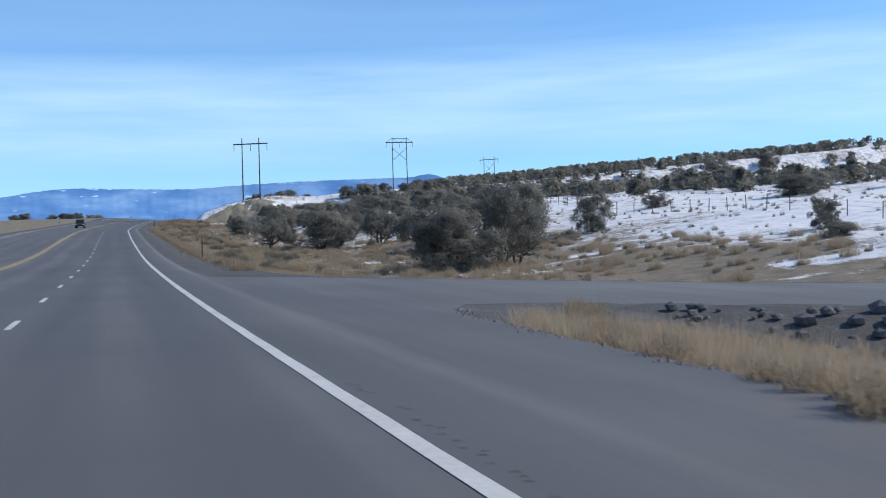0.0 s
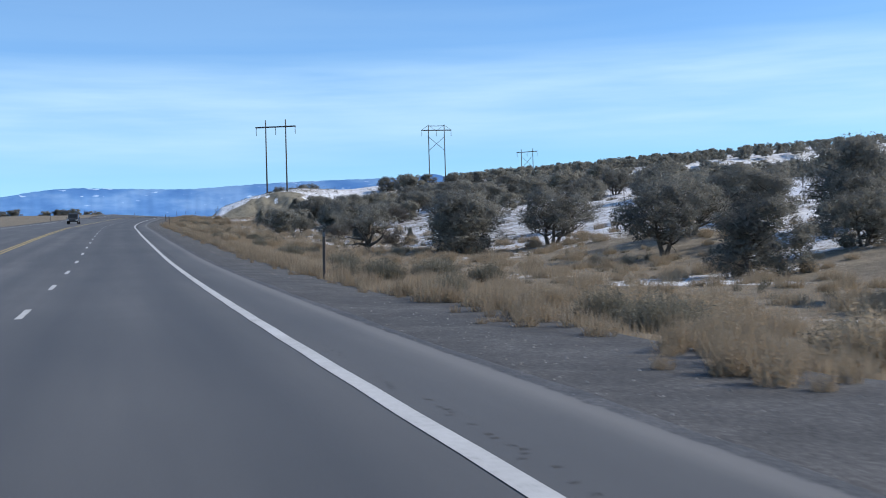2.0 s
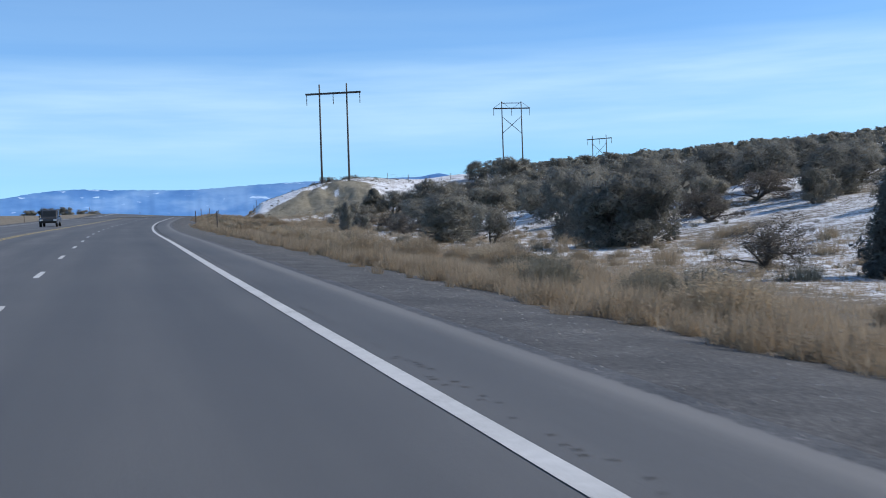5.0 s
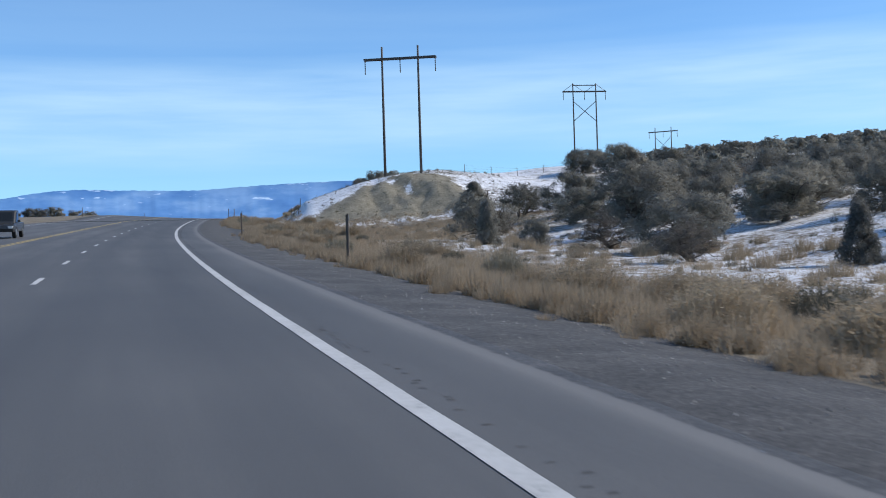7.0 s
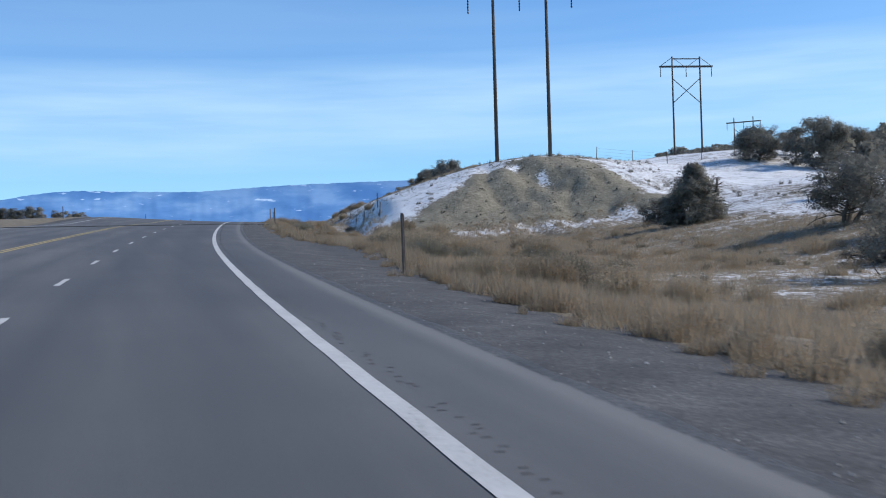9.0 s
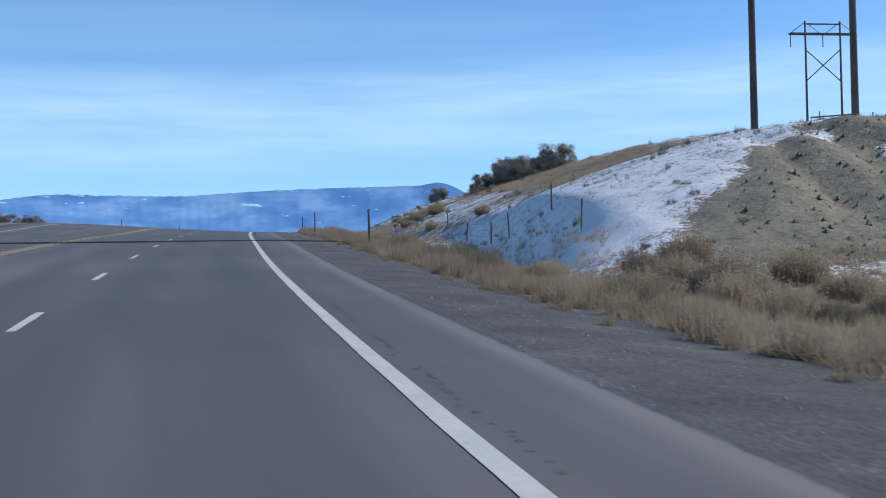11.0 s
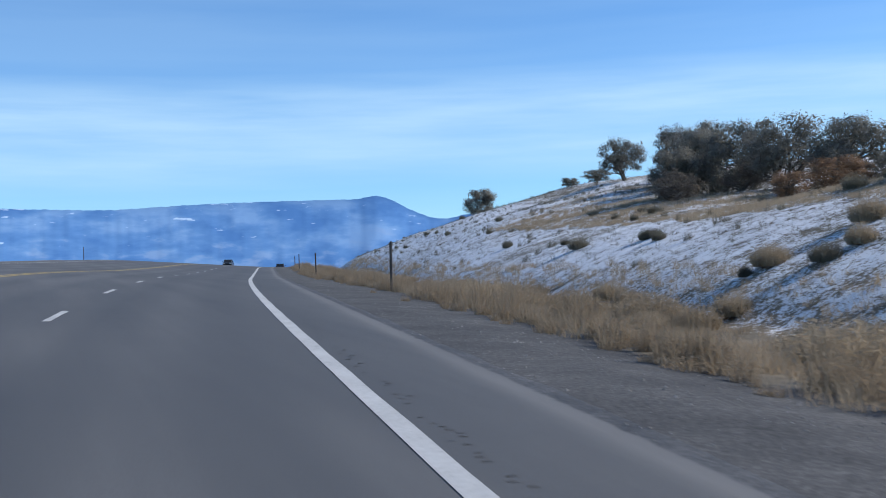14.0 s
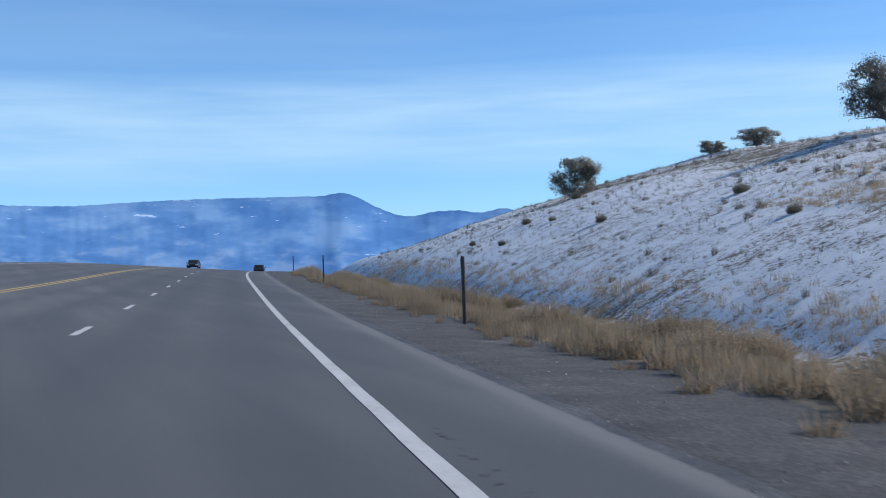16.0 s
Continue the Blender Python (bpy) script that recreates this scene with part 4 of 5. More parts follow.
# woods on the hill above
ROUND = ["round_a", "round_b", "round_c", "round_d", "thicket_a", "open_b", "open_c", "round_a"]
rng = np.random.default_rng(21)
taken = [(y, v) for _, y, v, _, _ in TREES]
made, belt = 0, []
for turn in range(26000):
    y, v = rng.uniform(60, 520), 32 + 290*rng.random()**1.25
    if (y > 296 and v < 56 + 0.10*(y - 300)) or (y > 362 and v < 78 + 0.1*(y - 362)) or v > (0.52 + 0.2*rng.random())*y + 14:
        continue
    apart = np.abs(np.array(taken) - (y, v)).sum(1).min()
    if apart < (6.4 if v < 60 else 6.2):
        continue
    if ((y - 172)/30)**2 + ((v - 38)/9)**2 < 1 or ((y - 128)/14)**2 + ((v - 33)/6)**2 < 1:
        continue
    open_land = v > (0.29 if v < 80 else 0.40)*(y + 15)
    if open_land and (v < 80 or rng.random() < 0.85):
        continue
    if lumps(y, v, 13, 5.0) < -0.42 and v < 110:
        continue
    high = float(rng.uniform(2.3, 3.8))
    wide = high*float(rng.uniform(1.05, 1.6))
    if v < 62 and made < 165:
        made += 1
        tree(ROUND[int(rng.integers(len(ROUND)))], y, v, high, wide, float(rng.uniform(0, 6.28)))
    elif v >= 56 and len(belt) < 1500:
        belt.append((y, v, high, wide))
    else:
        continue
    taken.append((y, v))
    if made == 165 and len(belt) == 1500:
        break


def far_woods(name, spots, label, leaves=700):
    """Many small far trees as one mesh: short stems and ragged crowns."""
    rng = np.random.default_rng(77)
    forms = []
    for shape in ("round", "open", "cone", "round", "round"):
        _, (lv, _, ln) = tree_parts(int(rng.integers(1000)), shape, leaves)
        lv, ln = lv.reshape(-1, 3, 3), ln.reshape(-1, 3, 3)
        pick = rng.permutation(len(lv))[:620]
        mid = lv.mean(1, keepdims=True)
        forms.append(((mid + (lv - mid)*2.6)[pick], ln[pick]))
    verts, normals = [], []
    for y, v, high, wide in spots:
        f, ln = forms[int(rng.integers(len(forms)))]
        a = rng.uniform(0, 6.28)
        turn = np.array([[math.cos(a), -math.sin(a), 0], [math.sin(a), math.cos(a), 0], [0, 0, 1]])
        verts.append((f.reshape(-1, 3) @ turn.T)*(wide, wide, high) + np.array(spot(y, v, 0.1)))
        normals.append(ln.reshape(-1, 3) @ turn.T)
    me = leafy(name, np.concatenate(verts), np.concatenate(normals), MAT["juniper"])
    return tagged(part(name, me), label, "woodland", kind="stuff")


far_woods("hilltop_woodland", belt, "dark juniper and pinyon woods along the hilltop")


def brush_mesh(seed, blades, leaves, mat):
    """A half-metre mound of fine upright twigs."""
    rng = np.random.default_rng(seed)
    a, r = rng.uniform(0, 6.28, blades), np.sqrt(rng.random(blades))*0.36
    foot = np.stack([r*np.cos(a), r*np.sin(a), np.full(blades, -0.05)], -1)
    dome = np.sqrt(np.clip(1 - (r/0.44)**2, 0.08, 1))
    tip = foot*1.28 + np.stack([0*r, 0*r, dome*rng.uniform(0.55, 1.0, blades)], -1) + rng.normal(size=(blades, 3))*0.05
    side = np.cross(tip - foot, rng.normal(size=(blades, 3)))
    side /= np.linalg.norm(side, axis=1)[:, None]
    verts = np.stack([foot - side*0.008, foot + side*0.008, tip], 1).reshape(-1, 3)
    faces = np.arange(3*blades).reshape(-1, 3)
    k = rng.integers(0, blades, leaves)
    c = foot[k] + (tip - foot)[k]*rng.uniform(0.15, 1.0, leaves)[:, None]
    lv, lf = tri_cloud(c, rng.uniform(0.02, 0.045, leaves), rng, 0.9)
    return mesh_of("brush", np.concatenate([verts, lv]), np.concatenate([faces, lf + len(verts)]), MAT[mat])


BRUSH = [brush_mesh(51, 900, 3200, "sage"), brush_mesh(52, 900, 3200, "sage"), brush_mesh(53, 800, 2600, "sage_grey"), brush_mesh(54, 700, 2200, "sage_grey")]


def shrub(y, v, high, wide, kind, spin):
    ob = part("brush", BRUSH[kind], None, Matrix.LocRotScale(spot(y, v), Euler((0, 0, spin)), (wide, wide, high)))
    return tagged(ob, ("tan rabbitbrush clump in dry roadside grass", "grey sagebrush on patchy snow")[kind > 1], "shrub", "roadside brush")


def scrub(name, spots, label, pieces, mat):
    """Small far brush as one mesh."""
    rng = np.random.default_rng(78)
    forms = []
    for me in BRUSH:
        p = np.empty(len(me.vertices)*3, np.float32)
        me.vertices.foreach_get("co", p)
        t = p.reshape(-1, 3, 3)
        t = t[rng.permutation(len(t))[:pieces]]
        mid = t.mean(1, keepdims=True)
        forms.append(mid + (t - mid)*min(1.8*math.sqrt(320/pieces), 3.2))
    y, v, high, wide = np.array(spots, float).T
    foot = np.stack([edge_x(y) + v, y, ground_z(y, v)], -1)
    kind = rng.integers(0, 4, len(y))
    size = np.stack([wide, wide, high], -1)
    verts = np.concatenate([forms[k].reshape(-1, 3)*size[i] + foot[i] for i, k in enumerate(kind)])
    me = mesh_of(name, verts, np.arange(len(verts)).reshape(-1, 3), MAT[mat])
    return tagged(part(name, me), label, "brush", kind="stuff")


rng = np.random.default_rng(33)
for i in range(170):
    y = 62 + 478*rng.random()
    v = 5.9 + (8 if y < 340 else 4.5)*rng.random()**1.1
    high = rng.uniform(0.65, 1.2)
    shrub(y, v + float(widen(y)), high, high*rng.uniform(1.5, 2.2), int(rng.integers(0, 3)) if y < 340 else int(rng.integers(0, 2)), rng.uniform(0, 6.28))
for i in range(22):
    y, high = rng.uniform(296, 334), rng.uniform(1.0, 1.5)
    shrub(y, rng.uniform(9, 17), high, high*rng.uniform(1.4, 1.8), int(rng.integers(0, 2)), rng.uniform(0, 6.28))
for i in range(34):
    y, v, high = rng.uniform(366, 500), 9 + 3*rng.random()**1.3, rng.uniform(0.45, 0.85)
    shrub(y, v, high, high*rng.uniform(1.6, 2.4), int(rng.integers(0, 2)), rng.uniform(0, 6.28))
for i in range(18):
    y, v, high = rng.uniform(362, 412), 9.5 + 8*rng.random()**1.6, rng.uniform(0.6, 1.0)
    shrub(y, v, high, high*rng.uniform(1.3, 1.8), int(rng.integers(0, 2)), rng.uniform(0, 6.28))
for i in range(30):
    y, v, high = rng.uniform(392, 520), rng.uniform(13, 25), rng.uniform(0.35, 0.7)
    shrub(y, v, high, high*rng.uniform(1.2, 1.8), 2 + int(rng.integers(0, 2)), rng.uniform(0, 6.28))
for i in range(12):
    y, v, high = rng.uniform(368, 436), rng.uniform(9.6, 12.0), rng.uniform(0.6, 0.95)
    shrub(y, v, high, high*rng.uniform(1.4, 1.9), int(rng.integers(0, 2)), rng.uniform(0, 6.28))
small = []
for i in range(260):
    y, v, high = rng.uniform(60, 334), rng.uniform(11, 28), rng.uniform(0.4, 0.95)
    if side_road(y, v) < 0.05:
        small.append((y, v, high, high*rng.uniform(1.3, 2.0)))
for i in range(420):
    y, v, high = rng.uniform(44, 140), rng.uniform(8.5, 40), rng.uniform(0.3, 0.8)
    if side_road(y, v) < 0.05:
        small.append((y, v, high, high*rng.uniform(1.3, 2.2)))
scrub("ditch_brush", small, "tangled grey-tan brush filling the roadside ditch", 900, "sage")
small = []
for i in range(3000):
    y = rng.uniform(50, 580)
    v = rng.uniform(13, 46) if y > 335 else rng.uniform(14, 80)
    if y > 345 and rng.random() < 0.6:
        continue
    if side_road(y, v) < 0.1 and (abs(y - 338) > 9 or abs(v - 28) > 9):
        small.append((y, v, rng.uniform(0.12, 0.40), rng.uniform(0.25, 0.7)))
scrub("low_sagebrush", small, "low grey sagebrush dotted over the snowy slopes", 220, "sage_grey")
small = []
for i in range(15000):
    y, v = rng.uniform(345, 560), 12 + 30*rng.random()
    size = 0.6 + 0.8*rng.random()**2
    small.append((y, v, size*rng.uniform(0.07, 0.16), size*rng.uniform(0.15, 0.36)))
scrub("slope_bunchgrass", small, "short dry bunchgrass poking through thin snow", 30, "sage_grey")
small = []
for i in range(1500):
    y = rng.uniform(64, 540)
    v = 4.5 + float(widen(y)) + 0.9*rng.random() - 0.55*float(lumps(y, 4.4, 2.2, 1.0))
    small.append((y, v, rng.uniform(0.22, 0.55), rng.uniform(0.35, 0.85)))
for i in range(70):
    y = rng.uniform(4, 27)
    small.append((y, 4.35 + 0.14*max(y - 9, 0) + 0.5*max(y - 20, 0)*0.5 + 0.8*rng.random(), rng.uniform(0.2, 0.5), rng.uniform(0.35, 0.8)))
for i in range(420):
    y = rng.uniform(64, 540)
    small.append((y, 3.5 + float(widen(y)) + 1.2*rng.random()**0.6, rng.uniform(0.10, 0.28), rng.uniform(0.2, 0.55)))
scrub("grass_tussocks", small, "ragged tan grass tussocks at the gravel edge", 260, "straw")


def grass(name, count, y0, y1, v0, v1, tall, seed, label):
    """Dry grass: fine leaning blades in tufts, as one mesh."""
    rng = np.random.default_rng(seed)
    y, v = rng.uniform(y0, y1, count), v0 + (v1 - v0)*rng.random(count)**1.3
    v = v + 0.3 + widen(y) + 0.55*lumps(y, v, 2.2, 1.0) + 0.25*lumps(y, v, 0.7, 3.0)
    keep = side_road(y, v) < 0.15
    y, v = y[keep], v[keep]
    n, per = len(y), 22
    root = np.stack([edge_x(y) + v, y, ground_z(y, v) - 0.02], -1)
    root = np.repeat(root, per, 0) + np.concatenate([rng.normal(size=(n*per, 2))*0.10, np.zeros((n*per, 1))], 1)
    size = np.repeat(tall*rng.uniform(0.5, 1.15, n)*(0.75 + 0.35*lumps(y, v, 5, 3.3)), per)[:, None]
    lean = rng.normal(size=(n*per, 3))*0.33
    lean[:, 2] = 1
    tip = root + lean*size*rng.uniform(0.6, 1.1, (n*per, 1))
    side = np.stack([rng.normal(size=n*per), rng.normal(size=n*per), np.zeros(n*per)], -1)
    side /= np.linalg.norm(side, axis=1)[:, None]
    verts = np.stack([root - side*0.008, root + side*0.008, tip], 1).reshape(-1, 3)
    me = mesh_of(name, verts, np.arange(len(verts)).reshape(-1, 3), MAT["straw"])
    return tagged(part(name, me), label, "grass", kind="stuff")


grass("roadside_grass", 20000, 2, 540, 4.35, 13.5, 0.5, 61, "tall dry straw-coloured grass along the road verge")


grass("ditch_grass", 8000, 60, 334, 12.0, 27.0, 0.36, 62, "short dry grass in the ditch between snow patches")
grass("brow_grass", 8000, 364, 470, 19.5, 29.0, 0.30, 64, "tan bunchgrass along the brow of the cutting")
grass("meadow_grass", 6000, 284, 333, 11.5, 34.0, 0.36, 65, "pale dry meadow grass below the earth mound")
grass("island_grass", 2600, 6, 39, 5.0, 13.0, 0.62, 63, "tall dry grass on the island by the side road")


def pebbles(name, y, v, size, seed, mat, label, category):
    """Loose stones, as one mesh of small uneven lumps."""
    rng = np.random.default_rng(seed)
    base = np.array([(1, 0, 0), (-0.5, 0.87, 0), (-0.5, -0.87, 0), (0, 0, 0.9)], float)
    c = np.stack([edge_x(y) + v, y, np.maximum(ground_z(y, v), road_z(y, v) - 0.02*v - 9*(v > sealed(y) + 0.32)) - 0.004], -1)
    verts = (c[:, None] + base[None]*size[:, None, None]*rng.uniform(0.6, 1.3, (len(y), 4, 3))).reshape(-1, 3)
    k = 4*np.arange(len(y))[:, None]
    faces = np.concatenate([k + (0, 1, 3), k + (1, 2, 3), k + (2, 0, 3)])
    return tagged(part(name, mesh_of(name, verts, faces, MAT[mat])), label, category, kind="stuff")


rng = np.random.default_rng(71)
y, v = rng.uniform(62, 540, 60000), 1.62 + 2.9*rng.random(60000)**0.8
pebbles("loose_gravel", y, v, 0.007 + 0.020*rng.random(60000)**6, 72, "pebble", "loose grey gravel along the road shoulder", "gravel")
# dark stones added for the low dark bank and the shadow along it
y = rng.uniform(6, 27, 1100)
v = np.interp(y, [6, 8.5, 15, 21, 25.5, 27], [4.6, 4.75, 4.95, 5.1, 5.4, 5.8]) + 0.10*lumps(y, y*0, 1.3, 2.0) + 0.13*rng.normal(size=1100)
pebbles("crumbled_edge", y, v, 0.012 + 0.06*rng.random(1100)**2.5, 73, "stone", "dark stones standing for the low shadowed bank of the grass island", "rubble")


y, v = rng.uniform(330.5, 346.5, 900), rng.uniform(18, 35.5, 900)
keep = v - 16.8 - 0.95*(y - 336.6) > 0
pebbles("earth_clods", y[keep], v[keep], (0.03 + 0.17*rng.random(900)**3)[keep], 74, "clod", "dry earth clods fallen down the bare mound", "rubble")


# ---- far side of the road ----
rng = np.random.default_rng(91)
for y, v, high, wide in ((461, -42, 2.3, 3.4), (457, -38.5, 2.5, 3.2), (463, -35.5, 2.0, 2.8), (467, -46, 2.5, 3.6), (470, -34, 1.9, 2.6), (468, -50, 2.3, 3.4), (456, -57, 2.6, 4.0), (462, -62, 2.4, 3.8)):
    tree(("round_a", "round_c", "round_d")[int(rng.integers(3))], y, v, high*1.3, wide*1.3, float(rng.uniform(0, 6.28)), "low dark juniper on the far side of the highway")
for y in (330.0, 402.0, 470.0, 530.0):
    marker_post(y, -22.0, 1.6, 0.01)


# ---- traffic ----
def hull(sections, close=True):
    """Skin through equal rings of points."""
    verts = [p for ring in sections for p in ring]
    k = len(sections[0])
    faces = [(i*k + j, i*k + (j + 1) % k, (i + 1)*k + (j + 1) % k, (i + 1)*k + j) for i in range(len(sections) - 1) for j in range(k)]
    if close:
        faces += [tuple(range(k))[::-1], tuple((len(sections) - 1)*k + j for j in range(k))]
    return verts, faces


def shell(outline, half, tuck):
    """A car body part: a side outline (y, z) made solid, drawn in a little at its sides."""
    rings = []
    for x, k in ((-half, tuck), (-half + 0.08, 0.0), (half - 0.08, 0.0), (half, tuck)):
        mid_y, mid_z = sum(p[0] for p in outline)/len(outline), sum(p[1] for p in outline)/len(outline)
        rings.append([(x, y + (mid_y - y)*k, z + (mid_z - z)*k) for y, z in outline])
    return hull(rings)


def vehicle(name, y, v, turn, paint, kind, label):
    """A car: painted body, cabin, panes, bumpers, lamps and wheels. Its nose points along its own +y."""
    x = float(edge_x(y) + v)
    way = math.atan2(float(edge_x(y + 2) - edge_x(y - 2)), 4.0)
    rise = math.atan2(float(road_z(y + 2, v) - road_z(y - 2, v)), 4.0)
    thing = empty(name, Matrix.Translation((x, y, float(road_z(y, v)) + 0.01)) @ Euler((rise, 0, -way)).to_matrix().to_4x4() @ Matrix.Rotation(turn, 4, "Z"))
    tall = kind != "sedan"
    deck = 0.98 if tall else 0.86
    roof = 1.86 if tall else 1.45
    nose, tail = (2.65, -2.75) if tall else (2.35, -2.35)
    low = 0.42 if tall else 0.28
    half = 0.97 if tall else 0.90
    outline = [(tail, low + 0.15), (tail + 0.1, low), (nose - 0.15, low), (nose, low + 0.2), (nose - 0.05, deck - 0.12), (nose - 1.1, deck + 0.03), (tail + 0.3, deck + 0.06), (tail, deck - 0.05)]
    part("body", mesh_of("body", *shell(outline, half, 0.07), MAT[paint]), thing)
    if kind == "pickup":
        cab = [(-0.75, deck), (1.35, deck), (0.65, roof - 0.05), (0.45, roof), (-0.55, roof), (-0.70, roof - 0.06)]
    else:
        cab = [(tail + 0.45, deck), (1.25, deck), (0.45, roof - 0.05), (0.2, roof), (tail + 1.15, roof - 0.02), (tail + 0.95, roof - 0.08)]
    part("cabin", mesh_of("cabin", *shell(cab, half - 0.12, 0.10), MAT[paint]), thing)
    back0, back1 = (cab[0][0], cab[5][0])
    front0, front1 = (cab[1][0], cab[2][0])
    for face, (ya, yb) in (("rear_window", (back0 - 0.015, back1 - 0.03)), ("windscreen", (front0 + 0.015, front1 + 0.03))):
        w = half - 0.26
        z0, z1 = deck + 0.10, roof - 0.14
        k0, k1 = 0.18, 0.88
        pa, pb = ya + (yb - ya)*k0, ya + (yb - ya)*k1
        s = -0.02 if face == "rear_window" else 0.02
        part(face, mesh_of(face, *hull([[(-w, pa, z0), (w, pa, z0), (w*0.9, pb, z1), (-w*0.9, pb, z1)], [(-w, pa + s, z0), (w, pa + s, z0), (w*0.9, pb + s, z1), (-w*0.9, pb + s, z1)]]), MAT["car_glass"]), thing)
    for s in (-1, 1):
        xs = s*(half - 0.115)
        ya, yb = cab[0][0] + 0.45, cab[1][0] - 0.55
        part("side_window", mesh_of("side_window", *hull([[(xs, ya, deck + 0.1), (xs, yb, deck + 0.1), (xs, yb - 0.35, roof - 0.16), (xs, ya + 0.2, roof - 0.16)], [(xs + 0.02*s, ya, deck + 0.1), (xs + 0.02*s, yb, deck + 0.1), (xs + 0.02*s, yb - 0.35, roof - 0.16), (xs + 0.02*s, ya + 0.2, roof - 0.16)]]), MAT["car_glass"]), thing)
        part("tail_lamp", mesh_of("tail_lamp", *box(s*half*0.8 - 0.14, s*half*0.8 + 0.14, tail - 0.03, tail + 0.05, deck - 0.30, deck - 0.10, 0.02), MAT["tail_red"]), thing)
        part("headlamp", mesh_of("headlamp", *box(s*half*0.74 - 0.17, s*half*0.74 + 0.17, nose - 0.10, nose + 0.0, deck - 0.32, deck - 0.16, 0.03), MAT["lamp_clear"]), thing)
        part("mirror", mesh_of("mirror", *box(s*(half + 0.08) - 0.09, s*(half + 0.08) + 0.09, 0.75, 0.87, deck + 0.06, deck + 0.22, 0.03), MAT[paint]), thing)
    for bump, yb in (("rear_bumper", tail - 0.06), ("front_bumper", nose - 0.06)):
        part(bump, mesh_of(bump, *box(-half*0.94, half*0.94, yb, yb + 0.12, low + 0.02, low + 0.22, 0.04), MAT["tyre"]), thing)
    r = 0.39 if tall else 0.32
    for yw in (nose - 0.95, tail + 0.95):
        for s in (-1, 1):
            pts = [(s*(half - 0.24), yw, r), (s*(half - 0.22), yw, r), (s*(half - 0.02), yw, r), (s*half, yw, r)]
            wheel = part("wheel", mesh_of("wheel", *tube(pts, [r*0.93, r, r, r*0.93], 20), MAT["tyre"]), thing)
            part("rim", mesh_of("rim", *tube([(s*(half - 0.01), yw, r), (s*(half + 0.012), yw, r)], [r*0.60, r*0.52], 14), MAT["steel"]), wheel)
    return tagged(thing, label, "car")


vehicle("sedan_car", 636, -2.0, 0.0, "car_dark", "sedan", "dark sedan driving ahead on the highway")
vehicle("sedan_car", 618, -11.4, math.pi, "car_grey", "sedan", "dark grey sedan coming over the crest")
vehicle("pickup_truck", 274, -11.3, math.pi, "car_grey", "pickup", "dark pickup truck coming along the opposite lane")


# ---- road tubes of a traffic counter ----
def road_tube(points_v, y_at, label):
    pts = [(float(edge_x(y_at(v)) + v), y_at(v), float(max(road_z(y_at(v), v) - 0.02*max(v, 0), ground_z(y_at(v), v))) + 0.016) for v in points_v]
    ob = part("road_tube", mesh_of("road_tube", *tube(pts, [0.012]*len(pts), 6), MAT["rubber"], True))
    return tagged(ob, label, "hose", "traffic counter tubes")


far_v = np.linspace(-19, 6.1, 60)
road_tube(far_v, lambda v: 353.0 - 0.05*math.sin(v*0.9) - 0.9*float(step(3.2, 6.2, v)), "thin black rubber hose laid across the asphalt")
road_tube(far_v, lambda v: 351.75 + 0.04*math.sin(v*0.7 + 1) + 0.3*float(step(3.2, 6.2, v)), "thin black rubber hose laid across the asphalt")
road_tube(np.linspace(-19, -2.1, 34), lambda v: 351.05 + 0.03*math.sin(v*0.8), "shorter black rubber hose ending inside the lane")
p = spot(352.1, 6.35)
counter = tagged(empty("counter_box", Matrix.Translation(p)), "small grey metal traffic counter in the grass", "box")
part("case", mesh_of("case", *box(-0.18, 0.18, -0.13, 0.13, -0.02, 0.22, 0.03), MAT["steel"]), counter)
part("lid", mesh_of("lid", *box(-0.19, 0.19, -0.14, 0.14, 0.22, 0.25, 0.03), MAT["steel"]), counter)

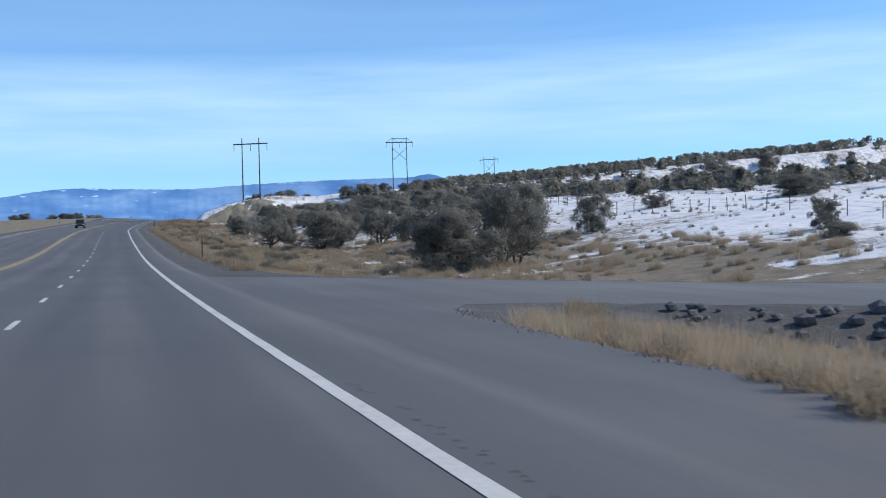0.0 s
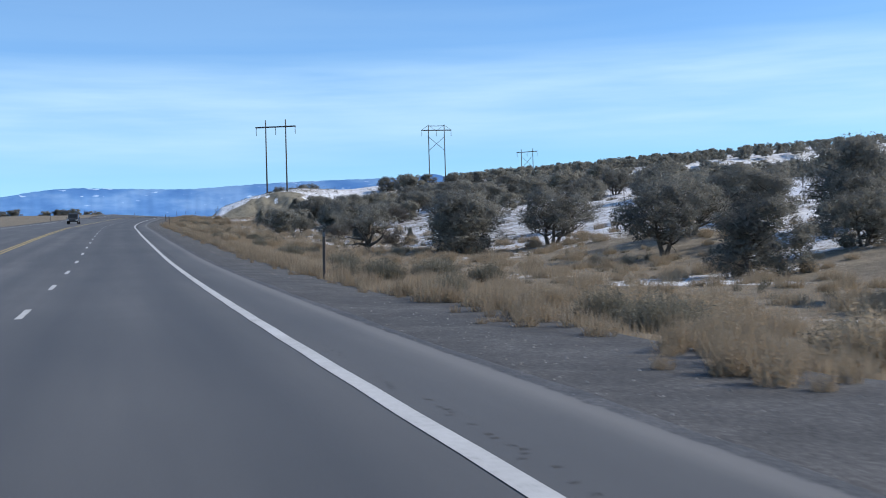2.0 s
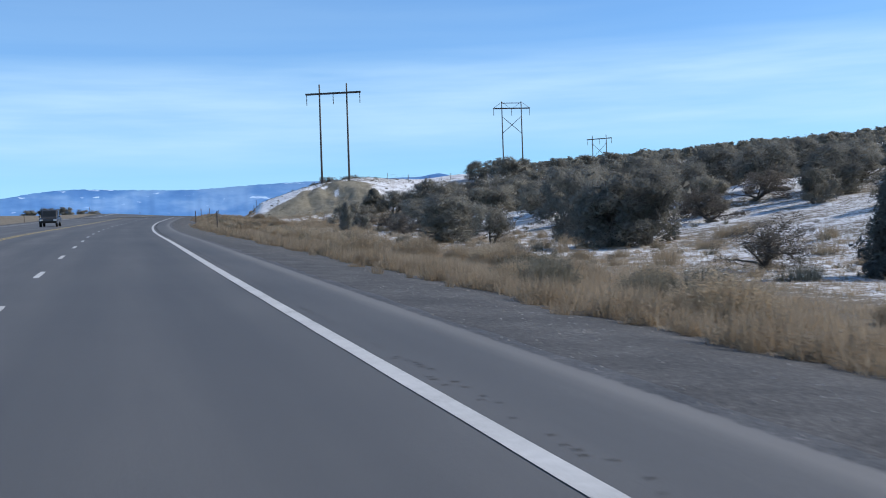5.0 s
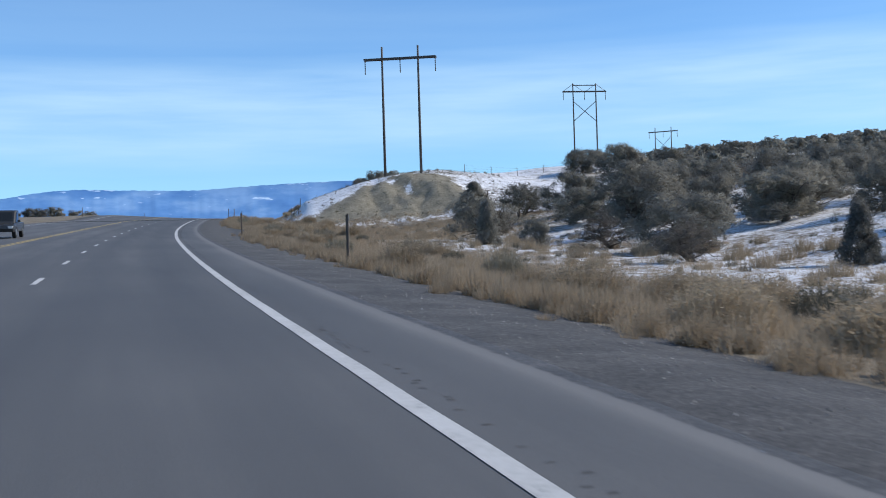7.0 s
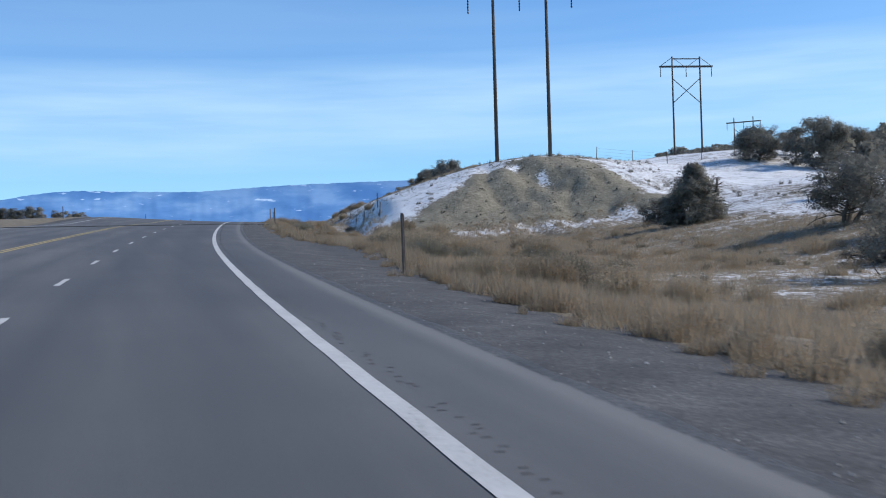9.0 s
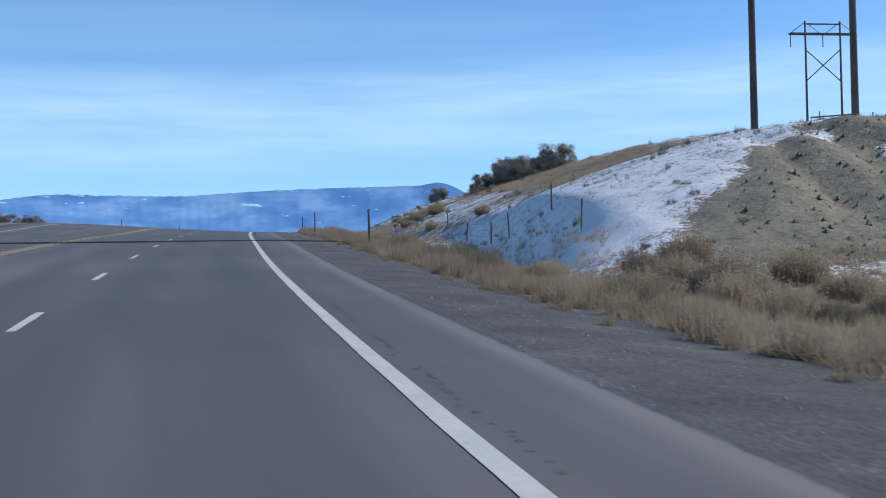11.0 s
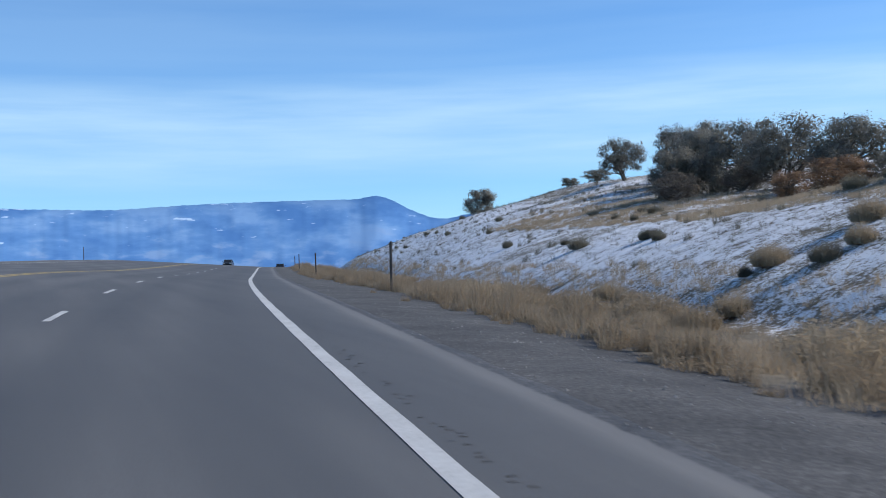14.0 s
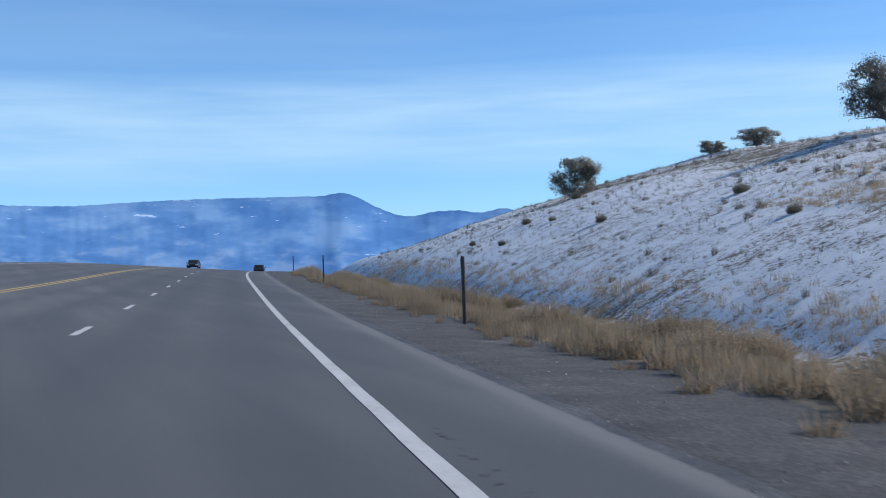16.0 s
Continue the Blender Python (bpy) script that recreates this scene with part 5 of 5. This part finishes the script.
# ---- litter ----
p = Vector((float(edge_x(348.4) + 2.7), 348.4, float(road_z(348.4, 2.7)) - 0.03))
tagged(part("wooden_lath", mesh_of("wooden_lath", *box(-0.42, 0.42, -0.03, 0.03, 0, 0.025, 0.008), MAT["pale_wood"]), None, Matrix.Translation(p) @ Matrix.Rotation(-0.12, 4, "Z")), "pale weathered lath lying on the gravel shoulder", "plank")


# ---- wire fence on the hillside ----
def fence(points, label):
    """Thin steel posts with three strands of wire along a line on the land."""
    thing = empty("wire_fence", Matrix.Identity(4))
    tops = []
    for i, (y, v) in enumerate(points):
        p = spot(y, v)
        tops.append(p)
        part("fence_post", FENCE_POST, thing, Matrix.Translation(p) @ Euler((0.04*math.sin(i*2.1), 0.05*math.cos(i*1.7), 0)).to_matrix().to_4x4())
    for h in (0.45, 0.8, 1.15):
        part("wire", mesh_of("wire", *tube([q + Vector((0, 0, h)) for q in tops], [0.006]*len(tops), 4), MAT["wire"]), thing)
    return tagged(thing, label, "fence")


FENCE_POST = mesh_of("fence_post", *box(-0.035, 0.035, -0.03, 0.03, -0.3, 1.3, 0.01), MAT["post"])
fence([(y, 53 + 0.02*(y - 60) + 0.6*math.sin(y*0.13)) for y in np.arange(76, 210, 4.2)], "thin wire fence with steel posts across the snow")
fence([(362 + 0.5*k, 40 + 4.4*k) for k in range(14)], "wire fence with thin steel posts above the mound")

fence([(y, 13.9 + 0.3*math.sin(y*0.4)) for y in np.arange(343, 378, 6.6)], "sagging wire fence with thin posts in the shaded hollow")

# ---- rubble on the bank of the side road ----
rng = np.random.default_rng(17)
for i in range(230):
    v = rng.uniform(10.5, 24)
    y = float(side_road_near(v)) - 0.6 - 9*rng.random()**1.4
    bm = bmesh.new()
    bmesh.ops.create_icosphere(bm, subdivisions=1, radius=1.0)
    size = float(0.08 + 0.34*rng.random()**2.0)
    for q in bm.verts:
        q.co *= size*float(rng.uniform(0.7, 1.15))
        q.co.z *= 0.65
    me = bpy.data.meshes.new("rock")
    bm.to_mesh(me)
    bm.free()
    me.materials.append(MAT["stone"])
    tagged(part("rock", me, None, Matrix.Translation(spot(y, v, -0.2*size))), "dark grey angular rock on the gravel bank", "rock", "rubble by the side road")
